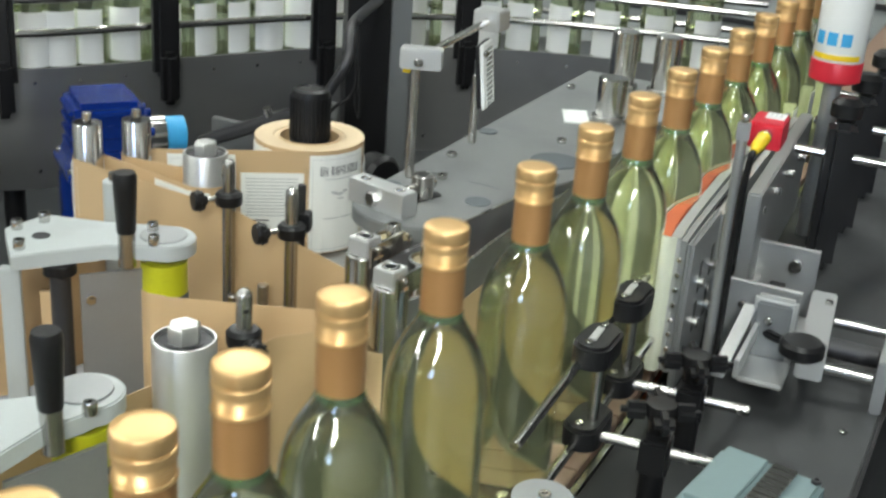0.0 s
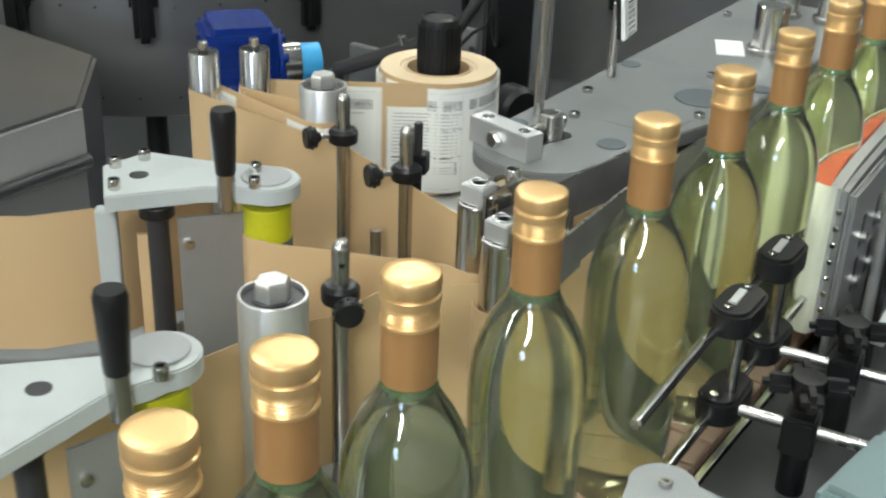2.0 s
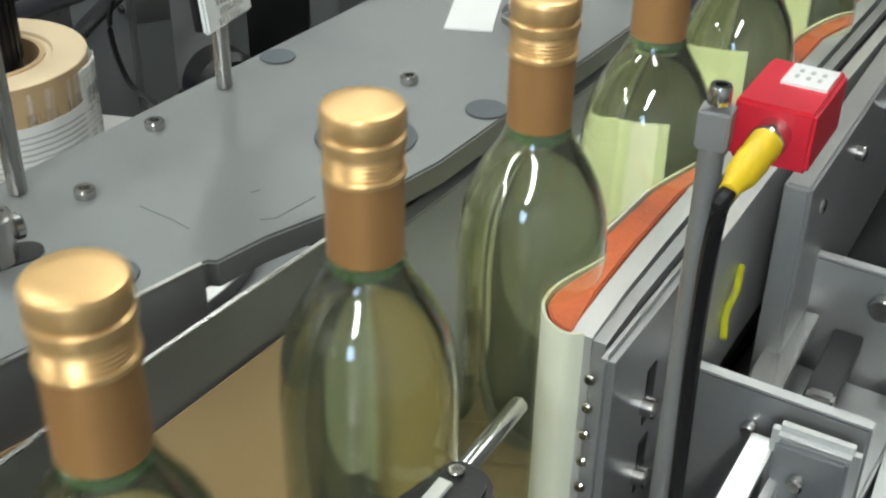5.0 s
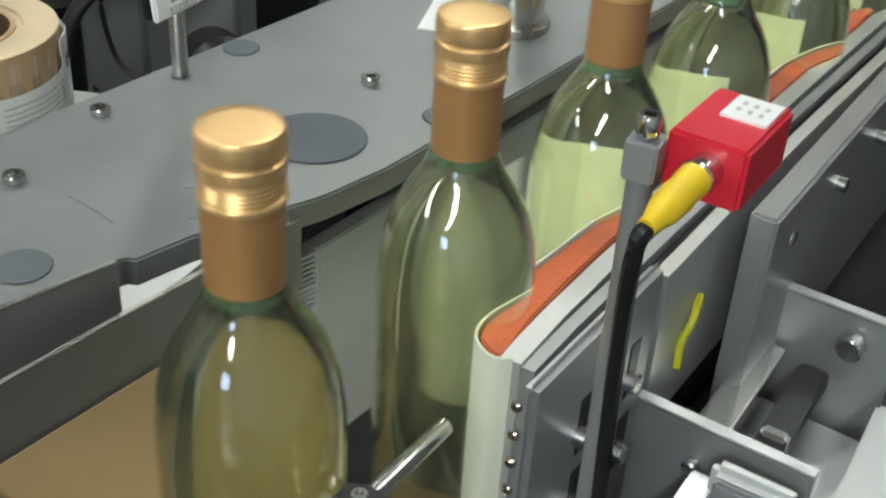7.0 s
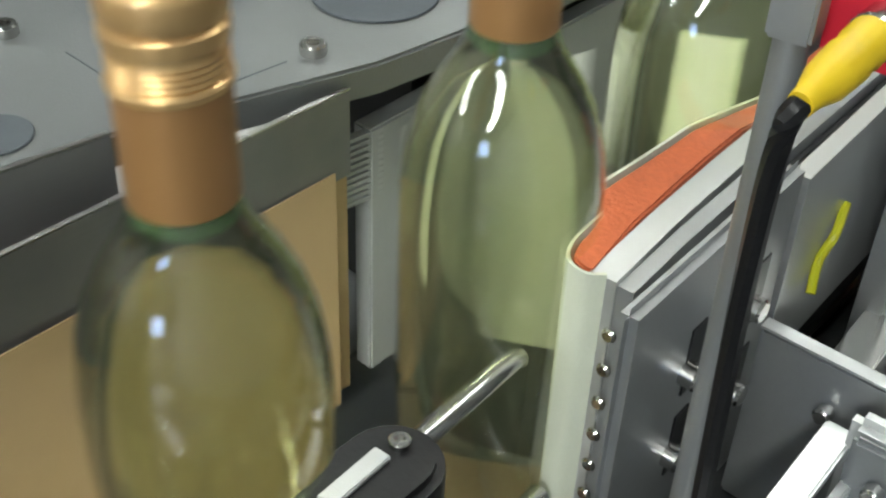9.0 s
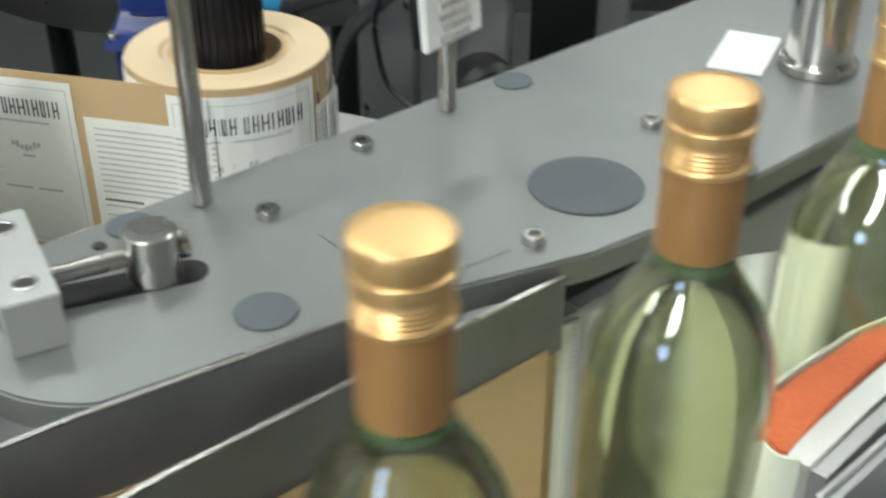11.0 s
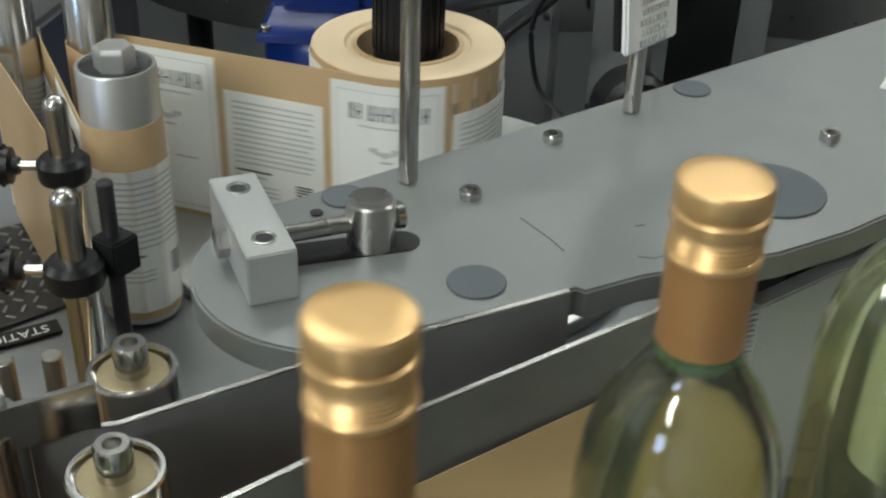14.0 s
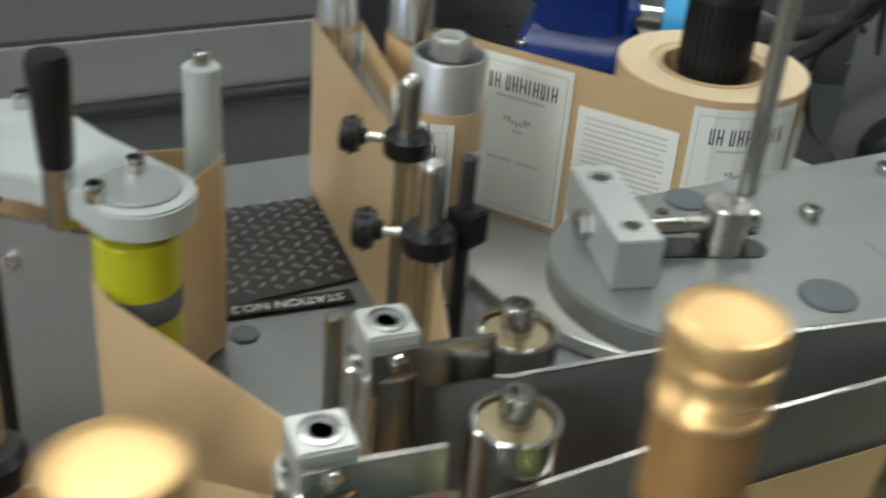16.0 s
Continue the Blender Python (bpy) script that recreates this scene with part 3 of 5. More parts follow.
def build_web():
    t = thing("liner_web", "tan label liner paper threaded round rollers and posts", "label web")
    lead = [Vector(web_at(-0.002, 0)[:2])] + WEB[1:]
    part("liner", ribbon(bm_new(), [(q.x, q.y) for q in lead], WZ0, WZ1), M_LINER, t, "tan glossy liner paper")
    # on to the white roller, the yellow roller and the pinch rollers
    part("liner", ribbon(bm_new(), [(-0.62, -0.20), (-0.449, -0.067), (-0.416, -0.017), (-0.402, 0.088)] + arc(-0.391, 0.095, 0.0104, 190, 20, 8) + [(-0.330, 0.045)] + arc(-0.285, 0.033, 0.0204, 165, 291, 10) + [(-0.270, 0.016)], WZ0, 1.062), M_LINER, t)
    part("liner", ribbon(bm_new(), [(-0.272, 0.0135), (-0.156, 0.0625), (-0.138, 0.070)] + arc(-0.122, 0.083, 0.0158, 250, 345, 8), WZ0, 1.062), M_LINER, t)
    part("liner", ribbon(bm_new(), [(-0.1800, -0.108), (-0.1785, -0.095), (-0.1560, -0.046), (-0.1515, 0.001), (-0.119, 0.040), (-0.100, 0.056), (-0.092, 0.060)], WZ0, 1.064), M_LINER, t)
    part("liner", ribbon(bm_new(), arc(-0.078, 0.040, 0.0158, 195, 345, 12) + [(-0.0615, 0.065), (-0.0620, 0.20), (-0.0600, 0.386)], WZ0, 1.062), M_LINER, t)
    part("liner", ribbon(bm_new(), [(-0.62, -0.42), (-0.30, -0.33), (-0.192, -0.165), (-0.1800, -0.108)], WZ0, 1.064), M_LINER, t)


build_web()


def pinch_roller(x, y, dx, dy):
    """A sprung pinch roller with a square pale block on top."""
    t = thing("pinch_roller", "steel pinch roller with a square pale block on top", "roller", "pinch rollers", (x, y, BED))
    h = 1.114 - BED
    part("sleeve", lathe(bm_new(), [(0.0150, 0), (0.0150, h - 0.001), (0.0142, h), (0.0120, h), (0.0112, h - 0.004), (0, h - 0.004)], seg=36), M_STEEL, t)
    rz = math.degrees(math.atan2(dy, dx))
    b = part("block", box(bm_new(), (0, 0, h + 0.0075), (0.0200, 0.0190, 0.015), rz, 0.0010), M_ALU, t, "square pale aluminium block")
    part("bolt_hole", lathe(bm_new(), [(0.0056, h + 0.0145), (0.0056, h + 0.0153), (0.0042, h + 0.0153), (0.0040, h + 0.0150), (0, h + 0.0150)], seg=20), M_BED, b, "recessed bearing")
    part("bolt_rim", lathe(bm_new(), [(0.0076, h + 0.0148), (0.0074, h + 0.0156), (0.0056, h + 0.0157), (0.0052, h + 0.0148)], seg=24, hollow=True), M_TURNED, b)
    pts = [(0.0116, -0.0105, 0), (0.0118, 0.008, 0), (0.0135, 0.022, 0), (0.0150, 0.036, 0)]
    part("lever", ribbon(bm_new(), [(p.x, p.y) for p in curve_pts(pts, 4)], h - 0.007, h + 0.0105, 0.0026), M_STEEL, t, "bent bright steel lever")
    side = Vector((1, 0))
    p = Vector((0.0128, -0.001))
    part("grub_screw", lathe(bm_new(), [(0.0038, 0), (0.0036, 0.002), (0.002, 0.0035), (0, 0.0037)], seg=14, m=Matrix.Translation((p.x, p.y, h + 0.006)) @ Vector((side.x, side.y, 0)).to_track_quat("Z", "Y").to_matrix().to_4x4()), M_STEEL, b)
    return t


pinch_roller(-0.122, 0.083, 1.0, -0.10)
pinch_roller(-0.0745, 0.0405, 1.0, -0.10)


def bearing_pulley(x, y):
    t = thing("bearing_pulley", "ball bearing pulley with a hollow steel stud", "pulley", "bearing pulleys", (x, y, BED))
    h = 1.110 - BED
    part("sleeve", lathe(bm_new(), [(0.0163, 0), (0.0163, h - 0.0008), (0.0157, h), (0.0142, h), (0.0136, h - 0.004), (0, h - 0.003)], seg=36), M_STEEL, t)
    part("seal", lathe(bm_new(), [(0.0128, h - 0.004), (0.0126, h - 0.0022), (0.0086, h - 0.0016), (0, h - 0.0016)], seg=30), M_BRASS, t, "greasy brass-coloured bearing shield")
    part("stud", lathe(bm_new(), [(0.0062, h - 0.002), (0.0062, h + 0.010), (0.0056, h + 0.011), (0.0032, h + 0.011), (0.003, h + 0.005), (0, h + 0.005)], seg=20), M_STEEL, t)


bearing_pulley(-0.126, 0.139)
bearing_pulley(-0.079, 0.113)


def peel_strip(pts, z0, z1, label):
    t = thing("peel_plate", label, "peel plate", "peel plates")
    b = part("strip", ribbon(bm_new(), pts, z0, z1, 0.0022), M_STRIP, t)
    part("bright_edge", ribbon(bm_new(), pts, z1 + 0.0001, z1 + 0.0008, 0.0022), M_TURNED, b, "bright worn top edge")
    return t


peel_strip([(-0.118, 0.098), (-0.108, 0.115), (-0.104, 0.124), (-0.103, 0.137), (-0.098, 0.197), (-0.0815, 0.306)], 1.052, 1.106, "brushed steel peel plate with a bright top edge")
peel_strip([(-0.074, 0.050), (-0.064, 0.075), (-0.060, 0.085), (-0.066, 0.21), (-0.0645, 0.30), (-0.062, 0.395)], 1.057, 1.094, "brushed steel peel plate with a bright top edge")


def build_side_panel():
    t = setting("side_panel", box(bm_new(), (-0.070, 0.66, 1.004), (0.010, 0.50, 0.128), bev=0.001), M_PANEL, "grey steel side panel under the cover plate", "side panel")
    for k in range(11):
        part("rib", box(bm_new(), (-0.0725, 0.375, 1.036 + 0.0030 * k), (0.004, 0.085, 0.0017), -8), M_PANEL, t)


build_side_panel()


# ---- tension arms ----
ARM = 1.105


def tension_arm(pts, bolts, handle, hole, shaft, end, label):
    t = thing("tension_arm", label, "tension arm", "tension arms")
    arm = part("arm_plate", prism(bm_new(), pts, ARM - 0.013, ARM, 0.0012), M_WHITEPAINT, t, "pale grey painted arm plate")
    for x, y in bolts:
        part("cap_screw", hexbolt(bm_new(), x, y, ARM, 0.0048, 0.0085), M_STEEL, arm)
    part("bolt_hole", cyl(bm_new(), hole[0], hole[1], ARM, ARM + 0.0005, 0.0075), M_DARK, arm)
    ex, ey = end
    part("cover_disc", cyl(bm_new(), ex - 0.002, ey, ARM, ARM + 0.0016, 0.0195, 36, 0.0006), M_ALUDARK, arm, "grey round cover disc")
    hx, hy = handle
    h = part("handle", lathe(bm_new(), [(0.0062, ARM + 0.008), (0.0078, ARM + 0.012), (0.0095, ARM + 0.05), (0.0098, ARM + 0.058), (0.0085, ARM + 0.062), (0, ARM + 0.062)], (hx, hy, 0), 24), M_BLACK, t, "black plastic grip")
    part("ferrule", cyl(bm_new(), hx, hy, ARM - 0.02, ARM + 0.012, 0.0072), M_TURNED, h, "steel ferrule")
    sx, sy = shaft
    part("shaft", cyl(bm_new(), sx, sy, BED, ARM - 0.014, 0.0085), M_DARK, t, "dark steel shaft")
    part("shaft_collar", cyl(bm_new(), sx, sy, ARM - 0.024, ARM - 0.014, 0.0135), M_BLACK, t)
    return t


ea, eb = (-0.285, 0.036), (-0.162, -0.197)
tension_arm([(-0.402, -0.026), (-0.355, -0.067), (-0.312, -0.008), (-0.294, 0.006), (-0.270, 0.016)] + arc(ea[0], ea[1], 0.025, -45, 120, 12) + [(-0.321, 0.046), (-0.345, 0.034), (-0.396, 0.017)],
            [(-0.386, 0.003), (-0.392, -0.022), (-0.360, -0.052), (-0.300, 0.038), (-0.281, 0.016)], (-0.299, 0.004), (-0.366, -0.022), (-0.340, -0.030), ea, "pale painted tension arm with a black grip")
tension_arm([(-0.245, -0.285), (-0.20, -0.39), (-0.150, -0.33), (-0.152, -0.245), (-0.143, -0.222)] + arc(eb[0], eb[1], 0.025, -35, 140, 12) + [(-0.178, -0.212)],
            [(-0.140, -0.217), (-0.160, -0.320)], (-0.151, -0.238), (-0.185, -0.265), (-0.175, -0.285), eb, "pale painted tension arm with a black grip")


def rubber_roller(x, y):
    t = thing("rubber_roller", "lime yellow rubber drive roller with a worn grey band", "roller", "drive rollers", (x, y, BED))
    part("core", cyl(bm_new(), 0, 0, 0, 0.153, 0.0195, 32), M_LIME, t)
    part("worn_band", lathe(bm_new(), [(0.0196, 0.112), (0.0199, 0.113), (0.0199, 0.124), (0.0196, 0.125)], seg=32), M_RUBBER, t, "grey worn band")


rubber_roller(ea[0], ea[1] - 0.003)
rubber_roller(eb[0], eb[1] - 0.004)


def guard_plate(a, b, top):
    t = thing("guard_plate", "upright grey steel guard plate with a screw", "guard plate", "guard plates")
    part("sheet", ribbon(bm_new(), [a, b], BED, top, 0.003), M_ALUDARK, t)
    d = (Vector(b) - Vector(a)).normalized()
    n = Vector((d.y, -d.x))
    c = Vector(a) + d * 0.008 + n * 0.0015
    part("cap_screw", lathe(bm_new(), [(0.004, 0), (0.004, 0.003), (0.002, 0.003), (0, 0.002)], seg=14, m=Matrix.Translation((c.x, c.y, top - 0.022)) @ Vector((n.x, n.y, 0)).to_track_quat("Z", "Y").to_matrix().to_4x4()), M_STEEL, t)


guard_plate((-0.327, -0.022), (-0.284, 0.030), 1.080)
guard_plate((-0.158, -0.272), (-0.138, -0.207), 1.080)


def build_upright():
    t = thing("upright_bar", "square pale aluminium upright under the arm", "upright bar")
    part("bar", box(bm_new(), (-0.372, -0.052, (BED + PLATE - 0.014) / 2), (0.016, 0.012, PLATE - 0.014 - BED), 40, 0.001), M_WHITEPAINT, t)
    part("edge_strip", box(bm_new(), (-0.350, -0.036, 1.0), (0.010, 0.004, 0.13), 40), M_LINER, t, "tan paper edge behind the bar")


build_upright()


# ---- sensor posts on the plate ----
def build_sensor():
    t = thing("sensor_stand", "steel post with an aluminium cross clamp and bar", "sensor stand", at=(-0.202, 0.310, PLATE))
    part("post", cyl(bm_new(), 0, 0, 0, 0.128, 0.0046), M_TURNED, t)
    c = part("cross_clamp", box(bm_new(), (0.004, 0.004, 0.120), (0.040, 0.020, 0.020), 20, 0.0012), M_ALU, t)
    part("clamp_bolt", rod(bm_new(), (0.006, -0.012, 0.118), (0.009, -0.006, 0.118), 0.0042), M_STEEL, c)
    part("cross_bar", rod(bm_new(), (0.008, 0.008, 0.124), (0.006, 0.160, 0.134), 0.004), M_STEEL, t)
    part("head", box(bm_new(), (0.006, 0.158, 0.134), (0.03, 0.03, 0.022), 0, 0.0015), M_ALU, t)
    part("yellow_tag", box(bm_new(), (-0.012, 0.008, 0.106), (0.010, 0.004, 0.008), 10), M_YELLOW, t)


def build_reflector():
    t = thing("reflector", "white plastic reflector plate on a steel post", "reflector", at=(-0.202, 0.454, PLATE))
    part("post", cyl(bm_new(), 0, 0, 0, 0.075, 0.0046), M_TURNED, t)
    m = part("plate", box(bm_new(), (0.020, -0.018, 0.083), (0.004, 0.042, 0.068), 10, 0.0012, 0, -6), M_LABEL, t, "white plastic face")
    part("backing", box(bm_new(), (0.0155, -0.018, 0.083), (0.004, 0.044, 0.066), 10, 0.0005, 0, -6), M_BLACK, t)
    part("nut", rod(bm_new(), (0.022, -0.034, 0.108), (0.026, -0.034, 0.108), 0.004), M_STEEL, t)
    for i in range(12):
        for j in range(7):
            y, z = -0.006 + 0.0031 * j + 0.0015 * (i % 2), -0.030 + 0.0052 * i
            part("prism_dot", box(bm_new(), (0.0224 - 0.10 * z - 0.17 * (y - 0.003), -0.018 + y - 0.003, 0.083 + z), (0.0009, 0.0024, 0.0034), 10, 0, 0, -6), M_PRISM, m, "iridescent prism facet")


build_sensor()
build_reflector()


def plate_cylinder(x, y, r, h):
    t = thing("steel_cylinder", "polished steel cylinder standing on the plate", "cylinder", "plate cylinders", (x, y, PLATE))
    part("barrel", cyl(bm_new(), 0, 0, 0, h, r, 36, 0.001), M_STEEL, t)
    part("collar", cyl(bm_new(), 0, 0, 0, 0.006, r * 1.25, 30), M_TURNED, t)


plate_cylinder(-0.109, 0.640, 0.0175, 0.052)
plate_cylinder(-0.150, 0.800, 0.0175, 0.075)
plate_cylinder(-0.095, 0.810, 0.0175, 0.075)
tagged(part("paper_slip", box(bm_new(), (-0.146, 0.625, PLATE + 0.0008), (0.030, 0.055, 0.0012), 25), M_LABEL), "white paper slip lying on the plate", "paper")

# ---- conveyor ----
def build_conveyor():
    t = setting("conveyor", box(bm_new(), (0, 1.35, 0.80), (0.088, 7.5, 0.17)), M_DARK, "long bottle conveyor with brown chain slats", "conveyor")
    n = 0
    sl = mesh_of("slat", box(bm_new(), (0, 0, 0), (0.082, 0.0365, 0.012), bev=0.001), M_CHAIN)
    while n < 60:
        o = new("slat", sl)
        o.matrix_basis = pose(0, -0.5 + 0.038 * n, BELT - 0.006)
        o.parent = t
        n += 1
    for ya, yb in ((-2.4, -0.52), (1.77, 5.1)):
        part("slat_run", box(bm_new(), (0, (ya + yb) / 2, BELT - 0.006), (0.082, yb - ya, 0.012)), M_CHAIN, t)
    for x in (-0.0475, 0.0475):
        part("side_rail", box(bm_new(), (x, 1.35, 0.865), (0.006, 7.5, 0.06), bev=0.001), M_STEEL if x > 0 else M_BED, t, "bright steel edge rail")


build_conveyor()


# ---- guide rail and clamps beside the bottles ----
def build_guide():
    t = thing("guide_rail", "steel guide rail with oval black clamps and cross rods", "guide rail")
    part("rail", rod(bm_new(), (0.052, 0.008, 1.030), (0.027, 0.394, 1.021), 0.0045), M_STEEL, t, "round bright rail")
    part("rail", rod(bm_new(), (0.050, 0.06, 0.950), (0.040, 0.40, 0.950), 0.0045), M_STEEL, t)
    for y, x in ((0.295, 0.041), (0.188, 0.047)):
        for z, k in ((1.036, 1), (0.958, 0)):
            oval = arc(x + 0.003, y + 0.014, 0.0165, 0, 180, 10) + arc(x + 0.003, y - 0.014, 0.0165, 180, 360, 10)
            c = part("oval_clamp", prism(bm_new(), oval, z - 0.011, z + 0.0095, 0.003), M_BLACK, t, "oval black plastic clamp")
            if k:
                part("insert", box(bm_new(), (x + 0.001, y, z + 0.0103), (0.0065, 0.026, 0.002), 3, 0.0005), M_ALU, c, "pale metal insert")
            for dy in (-0.0195, 0.0195):
                part("screw", hexbolt(bm_new(), x + 0.001, y + dy, z + 0.0095, 0.0036, 0.0025), M_STEEL, c)
        part("stem", cyl(bm_new(), x + 0.008, y - 0.004, 0.945, 1.03, 0.005), M_TURNED, t)
        part("cross_rod", rod(bm_new(), (x - 0.002, y - 0.012, 0.957), (x + 0.125, y + 0.008, 0.953), 0.0050), M_TURNED, t, "bright cross rod")
        blk = part("rod_block", box(bm_new(), (0.112, y + 0.002, 0.950), (0.026, 0.03, 0.034), 8, 0.003), M_BLACK, t, "black plastic rod holder")
        part("holder_post", cyl(bm_new(), 0.112, y + 0.002, 0.86, 0.935, 0.011), M_BLACK, blk)
        kb = bm_new()
        lathe(kb, [(0.008, 0.966), (0.010, 0.978), (0.0140, 0.986), (0.0130, 0.995), (0, 0.996)], (0.110, y + 0.008, 0), 20)
        for k in range(4):
            a = radians(90 * k + 25)
            box(kb, (0.110 + 0.021 * math.cos(a), y + 0.008 + 0.021 * math.sin(a), 0.987), (0.027, 0.017, 0.016), math.degrees(a), 0.006)
        part("wing_knob", kb, M_BLACK, t, "black plastic wing knob")


build_guide()


# ---- pressing pad ----
def build_pad():
    t = thing("pressing_pad", "long orange sponge pressing pad in a cream felt cover", "pressing pad")
    tip = [(0.050, 0.408), (0.044, 0.4035), (0.036, 0.405), (0.028, 0.411), (0.021, 0.423), (0.0165, 0.445)]
    inner = [(0.0175, 0.49), (0.0175, 0.56), (0.0155, 0.63), (0.010, 0.80), (0.007, 0.93)]
    foam = [(0.0455, 0.4075), (0.043, 0.4060), (0.037, 0.4075), (0.0300, 0.4125), (0.0230, 0.4245), (0.0188, 0.446), (0.0196, 0.49), (0.0196, 0.56), (0.0175, 0.63), (0.012, 0.80), (0.010, 0.925), (0.021, 0.925), (0.026, 0.80), (0.0320, 0.60), (0.0350, 0.50), (0.0395, 0.44)]
    part("sponge", prism(bm_new(), [(p.x, p.y) for p in curve_pts([(x, y, 0) for x, y in foam], 3)], 0.916, 1.0625, 0.001), M_FOAM, t, "worn orange sponge")
    part("felt_cover", ribbon(bm_new(), [(p.x, p.y) for p in curve_pts([(x, y, 0) for x, y in tip + inner], 5)], 0.914, 1.0632, 0.0014), M_FABRIC, t, "cream felt cover")
    part("backing_board", ribbon(bm_new(), [(0.0490, 0.4075), (0.0450, 0.45), (0.0420, 0.50), (0.0400, 0.55), (0.0360, 0.65), (0.0330, 0.75), (0.028, 0.95)], 0.916, 1.0618, 0.0105), M_ALU, t, "pale aluminium backing bar")
    b = part("frame_rail", ribbon(bm_new(), [(0.0575, 0.409), (0.0545, 0.45), (0.0505, 0.55), (0.044, 0.75), (0.039, 0.98)], 0.914, 1.060, 0.0065), M_ALUDARK, t, "aluminium frame rail")
    part("rail_groove", ribbon(bm_new(), [(0.0623, 0.415), (0.0593, 0.45), (0.0553, 0.55), (0.0488, 0.75), (0.0438, 0.98)], 0.914, 1.054, 0.0025), M_BLACK, b)
    for k in range(8):
        part("edge_screw", rod(bm_new(), (0.0560, 0.4065, 0.925 + 0.0165 * k), (0.0560, 0.4040, 0.925 + 0.0165 * k), 0.0030), M_STEEL, b)
    plate = part("side_plate", box(bm_new(), (0.066, 0.455, 0.982), (0.007, 0.125, 0.168), 2, 0.0034), M_ALUDARK, t, "grey anodised side plate")
    part("inner_rail", ribbon(bm_new(), [(0.064, 0.52), (0.060, 0.60), (0.055, 0.75), (0.050, 0.98)], 0.95, 1.056, 0.008), M_ALU, t, "pale aluminium rail")
    for y, z in ((0.441, 1.008), (0.441, 0.963), (0.49, 1.010), (0.49, 0.963)):
        part("slot", box(bm_new(), (0.0698 - (y - 0.441) * 0.035, y + 0.005, z + 0.004), (0.0012, 0.011, 0.034), 2, 0.0004), M_BLACK, plate)
        part("cap_screw", rod(bm_new(), (0.069 - (y - 0.441) * 0.035, y, z), (0.077 - (y - 0.441) * 0.035, y, z), 0.0055), M_STEEL, plate, "bright socket screw")
    part("carriage", box(bm_new(), (0.072, 0.80, 0.99), (0.016, 0.40, 0.14), 3, 0.002), M_ALUDARK, t, "dark aluminium carriage plate")
    for k in range(4):
        part("cap_screw", rod(bm_new(), (0.078, 0.64 + 0.08 * k, 1.03), (0.090, 0.64 + 0.08 * k, 1.03), 0.005), M_STEEL, t)


build_pad()


